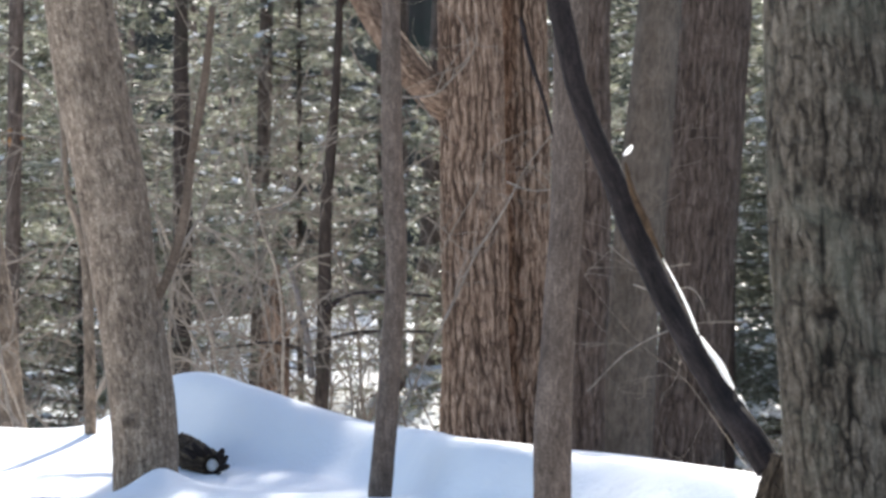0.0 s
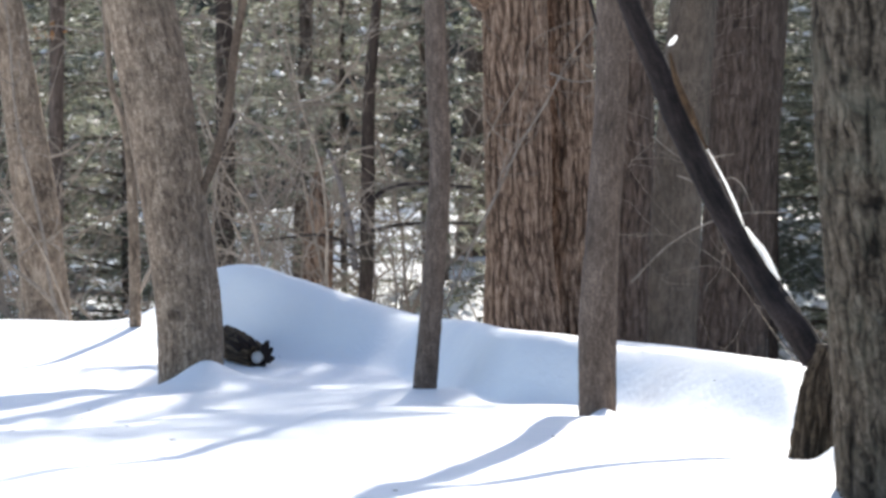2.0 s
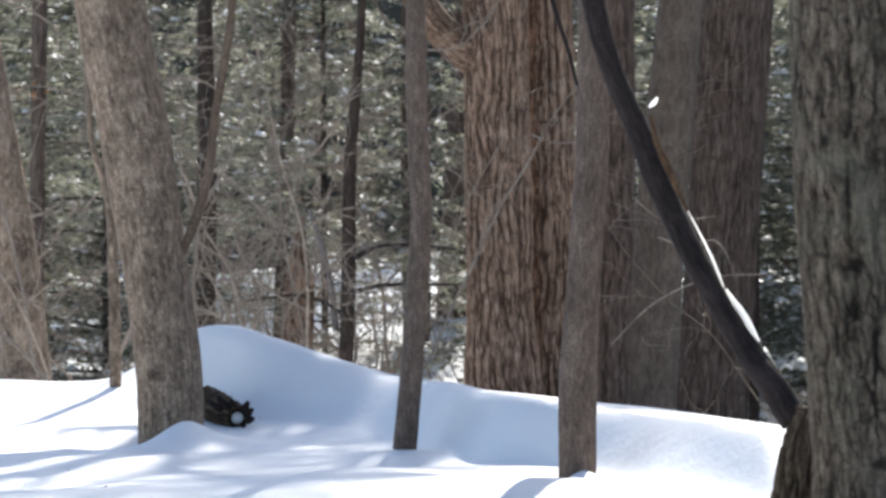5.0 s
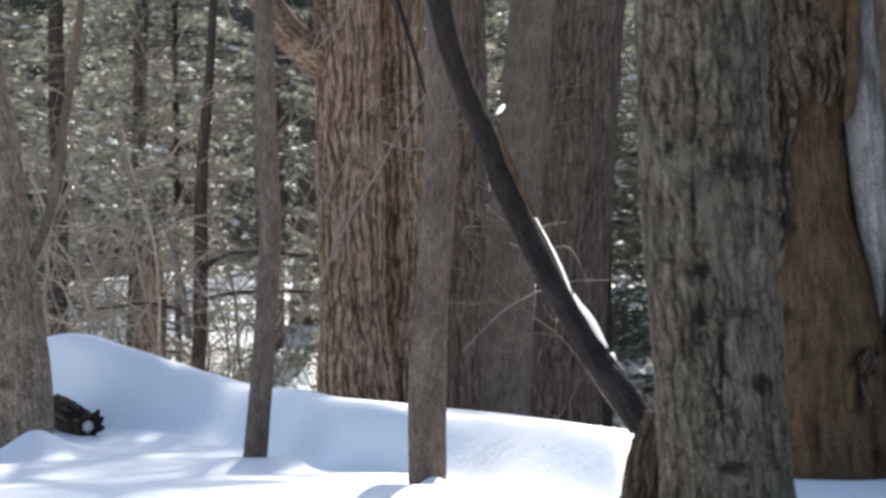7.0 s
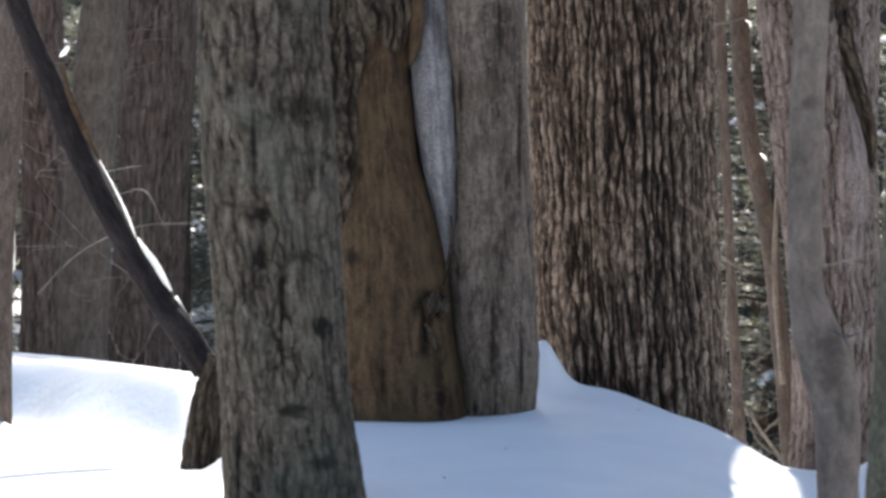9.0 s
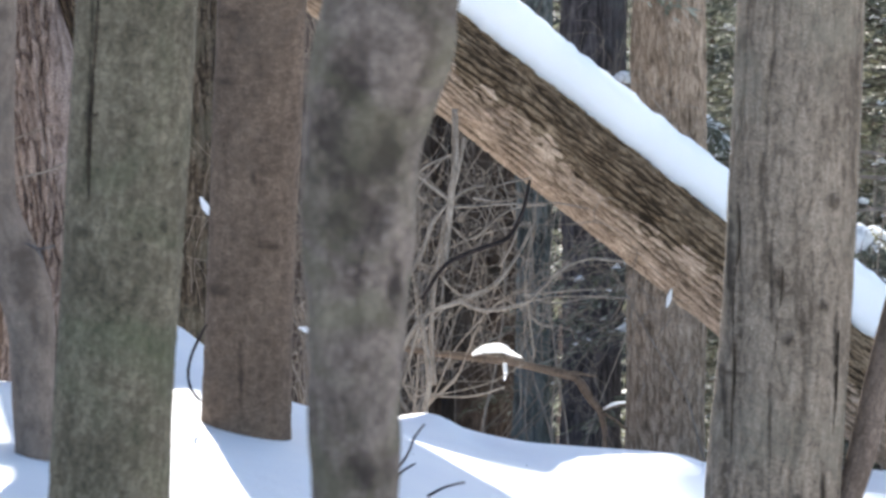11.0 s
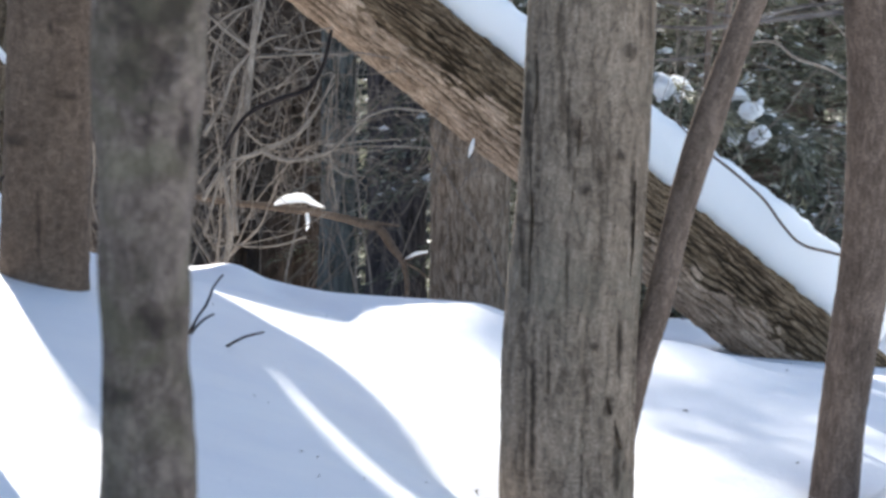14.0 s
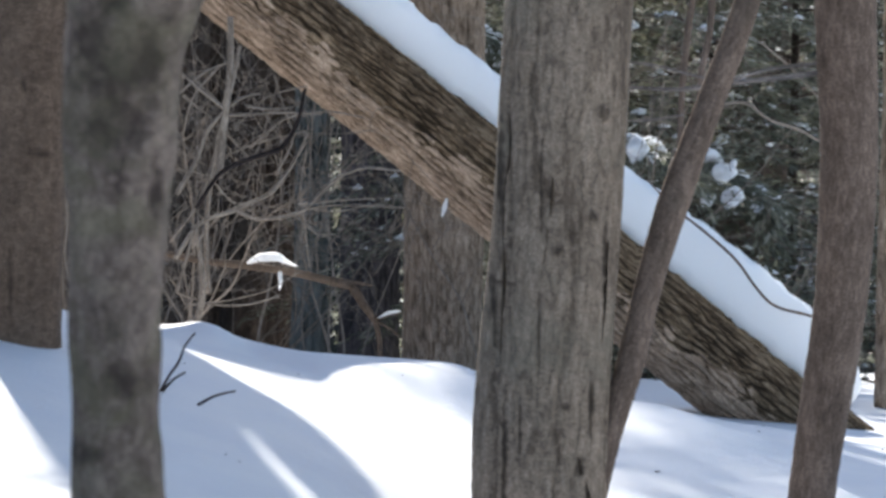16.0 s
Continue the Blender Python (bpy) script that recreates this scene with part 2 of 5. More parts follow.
B_TWIG = bark("twig_bark", (0.121, 0.0979, 0.0792), (0.2587, 0.2162, 0.1782), (0.4255, 0.368, 0.3105), (0.12, 0.11, 0.09), 0.7, (0.006, 0.04), 0.4, 0.002, warm=1.03)
B_LOG = bark("bark_log_tan", (0.0678, 0.0533, 0.0339), (0.2568, 0.2132, 0.155), (0.4651, 0.407, 0.3149), (0.11, 0.086, 0.052), 0.62, (0.014, 0.09), 0.9, 0.012, plates=0.45, plate_size=(0.024, 0.12), warm=1.15)
B_RIND = bark("bark_log_furrowed", (0.078, 0.06, 0.038), (0.30, 0.246, 0.178), (0.53, 0.455, 0.35), (0.14, 0.11, 0.067), 0.64, (0.014, 0.09), 0.9, 0.012, 2.0, 0.85, plates=0.35, plate_size=(0.024, 0.12), warm=1.17, blue=0.94)
B_WET_SHADED = bark("bark_log_wet_shaded", (0.03, 0.022, 0.012), (0.115, 0.088, 0.053), (0.28, 0.23, 0.152), (0.06, 0.046, 0.028), 0.6, (0.014, 0.09), 0.9, 0.012, 2.0, 1.2, plates=0.45, plate_size=(0.024, 0.12), warm=1.15)
B_BARE = bark("bare_wood_pink", (0.1, 0.077, 0.068), (0.22, 0.178, 0.16), (0.36, 0.305, 0.28), (0.16, 0.12, 0.105), 0.6, (0.018, 0.12), 0.7, 0.008, plates=0.3, plate_size=(0.03, 0.2), warm=1.06)
NEEDLE = needle_material("hemlock_needles", (0.038, 0.038, 0.032), (0.122, 0.121, 0.105), (0.45, 0.44, 0.41))
RUSSET, rn, rl, rb = shader("dead_leaf", 0.8)
rl.new(ramp(rn, rl, rn.new("ShaderNodeNewGeometry").outputs["Random Per Island"], [(0.0, (0.16, 0.07, 0.03)), (1.0, (0.4, 0.2, 0.08))]), rb.inputs["Base Color"])


# ---- building helpers ----
def link_mesh(name, verts, faces, material, parent=None, label="", uvs=None, smooth=True, kind=""):
    me = bpy.data.meshes.new(name)
    me.from_pydata([tuple(v) for v in verts], [], faces)
    if uvs is not None:
        lay = me.uv_layers.new(name="UVMap")
        idx = np.empty(len(me.loops), dtype=np.int32)
        me.loops.foreach_get("vertex_index", idx)
        lay.data.foreach_set("uv", np.asarray(uvs, dtype=np.float32)[idx, :2].ravel())
        if np.asarray(uvs).shape[1] > 2:
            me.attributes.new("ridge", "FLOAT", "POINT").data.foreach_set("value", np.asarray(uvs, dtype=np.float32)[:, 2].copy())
        if np.asarray(uvs).shape[1] > 3 and np.asarray(uvs)[:, 3].any():
            me.attributes.new("scar", "FLOAT", "POINT").data.foreach_set("value", np.asarray(uvs, dtype=np.float32)[:, 3].copy())
    me.materials.append(material)
    if smooth:
        me.polygons.foreach_set("use_smooth", [True] * len(me.polygons))
    me.update()
    ob = new(name, me)
    if parent is not None:
        ob.parent = parent
    return tagged(ob, label, kind=kind)


def thing(name, label, category, group="", kind=""):
    return tagged(new(name), label, category, group, kind)


TABLE = np.random.RandomState(7).rand(64, 256, 256)


def field(u, v, seed, wrap=256):
    """Smooth lattice noise from 0 to 1, that closes after wrap cells of u."""
    iu, iv = np.floor(u).astype(int), np.floor(v).astype(int)
    fu, fv = u - iu, v - iv
    fu, fv = fu * fu * (3 - 2 * fu), fv * fv * (3 - 2 * fv)
    g = TABLE[seed % 64]
    a, b = iu % wrap % 256, (iu + 1) % wrap % 256
    c, d = iv % 256, (iv + 1) % 256
    return (g[a, c] * (1 - fu) + g[b, c] * fu) * (1 - fv) + (g[a, d] * (1 - fu) + g[b, d] * fu) * fv


def relief(style, u, v, girth, seed):
    """Height of the bark in metres at u round and v along the stem, and the groove or ridge that lies there, 0 to 1."""
    def f(cu, cv, k, w=0.0):
        wrap = max(3, round(girth / cu))
        return field(u / girth * wrap + w, v / cv, seed + k, wrap)
    def ropes(gap, run, sway, k=0):
        """Upright ridges that part and join: two sets of wandering grooves."""
        count = max(3, round(girth / gap))
        low = 1.0
        for q in (7, 9):
            p = u / girth * count + sway * f(gap * 2.2, run, q + k) + 0.35 * sway * f(gap, run * 0.3, q + k + 1)
            depth = np.clip(2.2 * f(gap * 1.5, run * 0.8, q + k + 5) - 0.35, 0, 1)
            low = np.minimum(low, 1 - depth * (1 - np.clip(1.5 * np.abs(np.sin(np.pi * p)), 0, 1) ** 0.9))
        return low
    if style == "furrow":
        h = ropes(0.038, 0.14, 1.1) * (0.6 + 0.4 * ropes(0.019, 0.05, 1.4, 20))
        rough = f(0.009, 0.016, 4)
        return 0.022 * h + 0.009 * rough + 0.03 * f(0.3, 0.7, 5) - 0.036, 0.7 * h + 0.3 * rough
    if style == "cord":
        h = ropes(0.037, 0.24, 1.2) * (0.5 + 0.5 * ropes(0.018, 0.07, 1.5, 20)) * (0.6 + 0.4 * f(0.016, 0.045, 12))
        rough = f(0.008, 0.016, 4)
        return 0.026 * h + 0.008 * rough + 0.03 * f(0.3, 0.7, 5) - 0.038, 0.8 * h + 0.2 * rough
    if style == "rill":
        h = ropes(0.052, 0.24, 1.35) * (0.55 + 0.45 * ropes(0.022, 0.09, 1.2, 20)) * (0.7 + 0.3 * f(0.02, 0.05, 12))
        rough = f(0.009, 0.02, 4)
        return 0.02 * h + 0.007 * rough + 0.03 * f(0.3, 0.7, 5) - 0.034, 0.75 * h + 0.25 * rough
    if style == "log":
        h = ropes(0.035, 0.16, 1.3) * (0.6 + 0.4 * ropes(0.017, 0.07, 1.4, 20)) * (0.75 + 0.25 * f(0.02, 0.05, 12))
        rough = f(0.008, 0.014, 4)
        return 0.018 * h + 0.006 * rough + 0.02 * f(0.3, 0.7, 5) - 0.027, 0.8 * h + 0.2 * rough
    if style == "plate":
        h = ropes(0.055, 0.17, 1.5) * (0.65 + 0.35 * f(0.03, 0.07, 12))
        flake = ropes(0.02, 0.05, 1.4, 20) * (0.5 + 0.5 * f(0.012, 0.03, 3))
        return 0.011 * h + 0.006 * flake + 0.02 * f(0.2, 0.5, 4) - 0.022, 0.55 * h + 0.45 * flake
    if style == "crack":
        w = 0.6 * f(0.2, 0.5, 1) + 0.15 * f(0.05, 0.07, 6)
        r = np.clip(6 * np.abs(2 * f(0.11, 1.1, 2, w) - 1), 0, 1)
        flake = f(0.014, 0.03, 3)
        return 0.008 * r + 0.004 * flake + 0.014 * f(0.2, 0.5, 4) - 0.017, 0.65 * r + 0.35 * flake
    if style == "knobby":
        k = f(0.12, 0.16, 1)
        return 0.014 * k ** 2 + 0.006 * f(0.03, 0.06, 2) - 0.008, 0.3 + 0.5 * k
    if style == "fine":
        k = f(0.008, 0.02, 1)
        return 0.003 * k + 0.006 * f(0.1, 0.3, 2) - 0.005, 0.3 + 0.4 * k
    k = f(0.011, 0.022, 1)
    return 0.004 * k + 0.012 * f(0.15, 0.4, 2) - 0.009, 0.3 + 0.4 * k


def spline(keys, values, at):
    """Cubic through the given values, straight on beyond both ends."""
    k, p, a = np.asarray(keys, float), np.asarray(values, float), np.asarray(at, float)
    if p.ndim == 1:
        p = p[:, None]
    m = np.gradient(p, k, axis=0) if len(k) > 1 else p * 0
    i = np.clip(np.searchsorted(k, a) - 1, 0, len(k) - 2)
    h = (k[i + 1] - k[i])[:, None]
    s = np.clip((a - k[i])[:, None] / h, 0, 1)
    out = (2 * s**3 - 3 * s**2 + 1) * p[i] + (s**3 - 2 * s**2 + s) * h * m[i] + (3 * s**2 - 2 * s**3) * p[i + 1] + (s**3 - s**2) * h * m[i + 1]
    lo, hi = np.minimum(a - k[0], 0)[:, None], np.maximum(a - k[-1], 0)[:, None]
    return out + lo * m[0] + hi * m[-1]


def sweep(path, radii, seg=32, step=0.03, style="", seed=0, caps=True, fine_below=None, marks=()):
    """A stem along a path: vertices, faces and UVs in metres, its surface raised by the bark's relief."""
    path, radii = np.asarray(path, float), np.asarray(radii, float)
    keys = np.concatenate([[0], np.cumsum(np.linalg.norm(np.diff(path, axis=0), axis=1))])
    at, s = [], 0.0
    while s < keys[-1]:
        at.append(s)
        z = np.interp(s, keys, path[:, 2])
        s += step if fine_below is None or z < fine_below else 0.25
    at.append(keys[-1])
    at = np.array(at)
    c, r = spline(keys, path, at), np.maximum(spline(keys, radii, at)[:, 0], 0.0015)
    tan = np.gradient(c, at, axis=0)
    tan /= np.linalg.norm(tan, axis=1)[:, None]
    ref = np.array([0.0, 1.0, 0.0]) if abs(tan[:, 1]).max() < 0.9 else np.array([1.0, 0.0, 0.0])
    side = np.cross(tan, ref)
    side /= np.linalg.norm(side, axis=1)[:, None]
    front = np.cross(side, tan)
    ang = np.arange(seg) / seg * 2 * np.pi + np.pi / 2
    girth = 2 * np.pi * radii.mean()
    u = np.tile(np.arange(seg) / seg * girth, (len(at), 1))
    v = np.tile(at[:, None], (1, seg))
    rr = np.tile(r[:, None], (1, seg))
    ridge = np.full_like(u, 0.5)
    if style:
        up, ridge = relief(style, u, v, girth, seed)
        rr = rr + up * np.minimum(1, rr / 0.05)
    pts = c[:, None, :] + rr[:, :, None] * (np.cos(ang)[None, :, None] * side[:, None, :] + np.sin(ang)[None, :, None] * front[:, None, :])
    scar = np.zeros_like(u)
    for mx, mz, mw, mh, up in marks:
        away = np.hypot((pts[:, :, 0] - mx) / mw, (pts[:, :, 2] - mz) / mh) + 0.9 * (field(pts[:, :, 0] / 0.012 + 99, pts[:, :, 2] / 0.012 + 99, seed + 3) - 0.5)
        k = np.exp(-np.clip(away, 0, 9) ** 3) * (pts[:, :, 1] < c[:, None, 1])
        pts[:, :, 1] -= up * k
        scar = np.maximum(scar, k * (0.8 if mw < 0.012 else 0.6 if mw < 0.045 else 0.35))
        k = k * min(1.0, (0.026 / mw) ** 0.8)
        ridge = ridge * (1 - k) - 0.1 * k
    n = len(at)
    j = np.arange(seg)
    faces = []
    for i in range(n - 1):
        a, b = i * seg + j, i * seg + (j + 1) % seg
        faces += np.stack([a, b, b + seg, a + seg], 1).tolist()
    if caps:
        faces += [list(range(seg))[::-1], [(n - 1) * seg + k for k in range(seg)]]
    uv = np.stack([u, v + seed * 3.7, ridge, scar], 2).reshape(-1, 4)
    return pts.reshape(-1, 3), faces, uv


def merge(pieces):
    vs, fs, us, o = [], [], [], 0
    for v, f, u in pieces:
        vs.append(v)
        us.append(u)
        fs += [[i + o for i in q] for q in f]
        o += len(v)
    return np.concatenate(vs), fs, np.concatenate(us)


def stem_path(y, stations, top, lean=0.0):
    """Stations (x, z, radius) from the top down, carried on into the ground and up to the tree's top."""
    st = sorted(stations, key=lambda q: q[1])
    (x0, z0, r0), (x1, z1, r1) = st[0], st[-1]
    xa, za, ra = st[-2]
    path = [(x0 - 0.3 * (st[1][0] - x0) / (st[1][1] - z0), y, z0 - 0.3)] + [(x, y, z) for x, z, r in st]
    rad = [r0 * 1.08] + [r for x, z, r in st]
    if top > z1 + 0.5:
        slope = (x1 - x0) / max(z1 - z0, 0.3)
        for k in (0.33, 0.66, 1.0):
            z = z1 + (top - z1) * k
            path.append((x1 + slope * (z - z1) * (1 - 0.35 * k), y + lean * (z - z1), z))
            rad.append(min(r1, max(ra, r1)) * (1 - 0.62 * k))
    return path, rad


def branch(start, way, length, r, rng, droop=0.0, wiggle=0.15, n=5):
    p, d = np.array(start, float), np.array(way, float)
    d /= np.linalg.norm(d)
    pts, rad = [p.copy()], [r]
    for i in range(n):
        d = d + rng.normal(0, wiggle, 3) + np.array([0, 0, -droop])
        d /= np.linalg.norm(d)
        p = p + d * length / n
        pts.append(p.copy())
        rad.append(r * (1 - 0.85 * (i + 1) / n))
    return pts, rad


# knots, scars and cracks of the trunks: x, z, half width, half height, swelling
MARKS = {
    23: [(-1.010, 1.257, 0.0323, 0.032, -0.012), (-1.010, 1.138, 0.0191, 0.029, -0.010), (-1.090, 1.574, 0.0118, 0.022, -0.006), (-0.891, 1.537, 0.0808, 0.041, 0.003), (-0.848, 0.953, 0.0206, 0.026, 0.006), (-0.923, 0.738, 0.0323, 0.019, 0.008), (-0.842, 0.597, 0.0323, 0.018, 0.006), (-0.810, 1.545, 0.0073, 0.118, -0.008), (-0.800, 1.338, 0.0059, 0.088, -0.006), (-0.794, 0.998, 0.0073, 0.088, -0.006), (-1.072, 0.597, 0.0073, 0.088, -0.008), (-1.024, 1.441, 0.0059, 0.073, -0.006), (-0.952, 0.998, 0.0059, 0.103, -0.005)],
    24: [(-0.695, 0.863, 0.042, 0.045, -0.03), (-0.714, 0.775, 0.016, 0.07, -0.02), (-0.668, 0.66, 0.014, 0.075, -0.015), (-0.662, 0.86, 0.012, 0.05, -0.012), (-0.956, 1.023, 0.024, 0.022, 0.012), (-0.93, 1.3, 0.02, 0.02, 0.008), (-0.77, 1.62, 0.012, 0.03, -0.012), (-0.66, 0.56, 0.012, 0.05, -0.012)],
    25: [(-0.602, 1.568, 0.0074, 0.074, -0.010), (-0.621, 1.196, 0.0092, 0.074, -0.010), (-0.636, 1.085, 0.0092, 0.041, -0.010), (-0.612, 0.973, 0.0074, 0.013, -0.010), (-0.552, 0.516, 0.0092, 0.022, -0.010), (-0.407, 1.420, 0.0055, 0.222, -0.006), (-0.492, 0.768, 0.0055, 0.148, -0.006), (-0.399, 0.674, 0.0055, 0.129, -0.006), (-0.472, 1.772, 0.0055, 0.111, -0.006)],
    31: [(1.167, 1.538, 0.0440, 0.012, 0.006), (1.272, 1.070, 0.0474, 0.007, 0.006), (1.238, 1.044, 0.0068, 0.017, 0.004), (1.151, 1.334, 0.0339, 0.007, 0.004), (1.138, 0.702, 0.0305, 0.017, 0.006), (1.183, 1.827, 0.0474, 0.010, 0.008), (1.199, 0.462, 0.0051, 0.085, -0.004), (1.079, 0.479, 0.0051, 0.102, -0.004), (1.291, 0.839, 0.0339, 0.005, 0.004)],
    33: [(2.764, 1.028, 0.0214, 0.018, 0.008), (2.742, 0.733, 0.0153, 0.014, 0.006), (2.636, 0.639, 0.0199, 0.012, 0.005), (2.489, 0.537, 0.0429, 0.008, -0.004), (2.504, 0.856, 0.0061, 0.138, -0.008), (2.484, 0.441, 0.0061, 0.107, -0.008), (2.503, -0.010, 0.0061, 0.214, -0.008), (2.593, 0.839, 0.0038, 0.138, -0.005), (2.588, 0.407, 0.0038, 0.123, -0.005), (2.540, 0.118, 0.0038, 0.123, -0.005), (2.787, 0.612, 0.0077, 0.153, -0.008), (2.746, 0.193, 0.0077, 0.092, -0.008), (2.714, 0.016, 0.0138, 0.038, -0.006), (2.743, -0.148, 0.0123, 0.092, -0.010), (2.663, 0.195, 0.0123, 0.008, 0.004), (2.632, -0.161, 0.0038, 0.092, -0.005)],
    20: [(-4.220, 0.637, 0.035, 0.016, 0.008)],
    3: [(-6.291, 1.001, 0.050, 0.070, -0.010), (-6.275, 0.781, 0.045, 0.030, -0.010)],
    30: [(0.628, 1.763, 0.0042, 0.066, -0.005), (0.621, 1.651, 0.0042, 0.066, -0.005), (0.613, 1.538, 0.0042, 0.066, -0.005), (0.608, 1.419, 0.0045, 0.066, -0.006), (0.603, 1.306, 0.0048, 0.066, -0.006), (0.601, 1.213, 0.0040, 0.053, -0.005), (0.603, 1.313, 0.0145, 0.011, 0.010), (0.587, 1.040, 0.0198, 0.013, 0.006), (0.777, 1.054, 0.0106, 0.011, 0.008), (0.720, 1.034, 0.0066, 0.008, 0.004), (0.803, 1.200, 0.0106, 0.005, 0.005), (0.661, 0.887, 0.0066, 0.005, 0.003), (0.724, 1.591, 0.0053, 0.005, 0.003)],
    29: [(0.502, 0.85, 0.036, 0.07, 0.004), (0.440, 1.547, 0.020, 0.016, 0.004), (0.498, 0.9, 0.028, 0.02, -0.006), (0.525, 0.733, 0.0122, 0.046, -0.004)],
    32: [(0.952, 1.210, 0.060, 0.050, -0.010), (0.904, 1.341, 0.030, 0.070, -0.012), (0.993, 1.320, 0.030, 0.060, -0.010), (0.967, 0.757, 0.040, 0.030, -0.004), (0.938, 1.466, 0.030, 0.050, -0.010), (0.888, 0.620, 0.0276, 0.026, -0.004), (1.016, 1.096, 0.0138, 0.049, -0.006), (0.939, 1.281, 0.0492, 0.035, 0.004), (0.918, 1.202, 0.0256, 0.022, 0.004)],
    16: [(0.806, 1.971, 0.030, 0.100, -0.040), (0.835, 1.787, 0.028, 0.100, -0.040), (0.859, 1.602, 0.024, 0.090, -0.040), (0.902, 1.464, 0.024, 0.080, -0.040), (0.940, 1.337, 0.020, 0.070, -0.040)],
}


def tree(name, label, y, stations, material, style, top=8.0, seg=64, step=0.03, seed=1, limbs=4, group="", lean=0.0):
    """A bare hardwood: its trunk, and limbs added above the view to dapple the snow with shade."""
    t = thing(name, label, "tree", group)
    path, rad = stem_path(y, stations, top, lean)
    v, f, u = sweep(path, rad, seg, step, style, seed, fine_below=2.7, marks=MARKS.get(seed, ()))
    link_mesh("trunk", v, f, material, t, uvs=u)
    rng = np.random.RandomState(seed)
    pa, ra = np.array(path), np.array(rad)
    for k in range(limbs):
        z = top * (0.5 + 0.48 * (k + rng.rand()) / max(limbs, 1))
        x, yy, r = (np.interp(z, pa[:, 2], q) for q in (pa[:, 0], pa[:, 1], ra))
        a = rng.rand() * 2 * np.pi
        pts, rr = branch((x, yy, z), (math.cos(a), math.sin(a), 0.9), 1.2 + 1.6 * rng.rand(), max(r * 0.55, 0.012), rng)
        got = [sweep(pts, rr, 8, 0.2)]
        for q in range(4):
            i = 1 + q
            b, br = branch(pts[i], (rng.normal(), rng.normal(), 0.7), 0.9, rr[i] * 0.6, rng)
            got.append(sweep(b, br, 5, 0.25))
        v, f, u = merge(got)
        link_mesh("added_limb", v, f, material, t, uvs=u)
    return t


# ---- ground: one sheet of snow ----
GX = [-10, -6.5, -4.7, -3, -1.5, 0, 1.3, 2.8, 4.6, 8]
GY = [0, 7, 10, 12, 14, 16, 17.5, 20.5, 26, 34]
GZ = [
    (0.27, 0.21, 0.19, 0.17, 0.14, 0.1, 0.07, 0.03, -0.03, -0.24),
    (0.56, 0.6, 0.64, 0.68, 0.58, 0.36, 0.14, -0.07, -0.28, -0.6),
    (0.55, 0.54, 0.54, 0.54, 0.5, 0.43, 0.19, -0.17, -0.41, -0.74),
    (0.53, 0.5, 0.46, 0.45, 0.47, 0.51, 0.28, -0.16, -0.41, -0.78),
    (0.45, 0.45, 0.39, 0.36, 0.41, 0.23, 0.05, -0.15, -0.5, -0.83),
    (0.4, 0.42, 0.45, 0.39, 0.22, -0.13, -0.38, -0.33, -0.62, -0.92),
    (0.27, 0.33, 0.3, 0.22, -0.02, -0.36, -0.62, -0.68, -0.76, -1.03),
    (-0.23, -0.24, -0.27, -0.41, -0.59, -0.78, -0.99, -1.19, -1.3, -1.35),
    (-0.75, -0.8, -0.8, -0.95, -1.15, -1.4, -1.7, -2.0, -2.15, -2.2),
    (0.2, 0.5, 0.45, 0.0, -1.2, -1.9, -2.3, -2.7, -2.9, -3.0),
]
# drifts and hollows: x, y, half widths, height
DRIFTS = [
    (-4.7, 16.2, 0.24, 0.5, 0.2), (-4.25, 16.4, 0.45, 0.5, 0.1), (-0.36, 13.0, 0.08, 0.25, 0.19), (-0.2, 13.1, 0.28, 0.3, 0.09), (-0.6, 11.8, 0.3, 0.3, -0.03), (0.62, 12.4, 0.32, 1.3, -0.17), (1.1, 12.8, 0.25, 0.5, 0.22), (2.62, 9.2, 0.6, 1.3, -0.24), (2.55, 9.9, 0.34, 0.35, -0.1), (3.52, 10.1, 0.3, 0.5, -0.13), (3.74, 10.2, 0.09, 0.12, 0.12), (3.36, 9.9, 0.08, 0.12, 0.1),
    (-4.0, 13.7, 0.3, 0.25, 0.05), (-1.32, 10.5, 0.25, 0.3, -0.05), (-1.13, 9.95, 0.07, 0.15, 0.07), (-0.88, 9.3, 0.3, 0.35, -0.1), (2.2, 13.7, 0.6, 0.8, -0.14), (3.2, 15.4, 0.7, 1.0, -0.19), (-2.13, 11.84, 0.05, 0.06, 0.04), (-2.25, 11.85, 0.3, 0.3, -0.035), (-4.06, 13.8, 0.1, 0.2, 0.06), (-4.32, 13.75, 0.2, 0.3, -0.05), (-2.99, 13.0, 0.3, 0.3, 0.05),
    (4.3, 14.7, 0.45, 0.6, -0.07), (3.68, 12.5, 0.32, 0.45, 0.1),
]

# the bank under the ridge: x, foot, run, crest
BANK = [
    (-4.9, 15.0, 0.5, 0.506), (-4.45, 14.85, 0.3, 0.75), (-4.25, 14.8, 0.3, 0.785), (-4.05, 14.72, 0.3, 0.738), (-3.75, 14.65, 0.35, 0.638), (-3.4, 14.25, 0.6, 0.564), (-3.2, 13.75, 0.65, 0.58), (-2.95, 13.15, 0.5, 0.624),
    (-2.65, 12.7, 0.28, 0.659), (-2.35, 12.5, 0.28, 0.648), (-2.1, 12.1, 0.5, 0.624), (-1.85, 11.5, 0.65, 0.636), (-1.5, 11.0, 0.6, 0.643), (-1.2, 10.7, 0.5, 0.636),
]

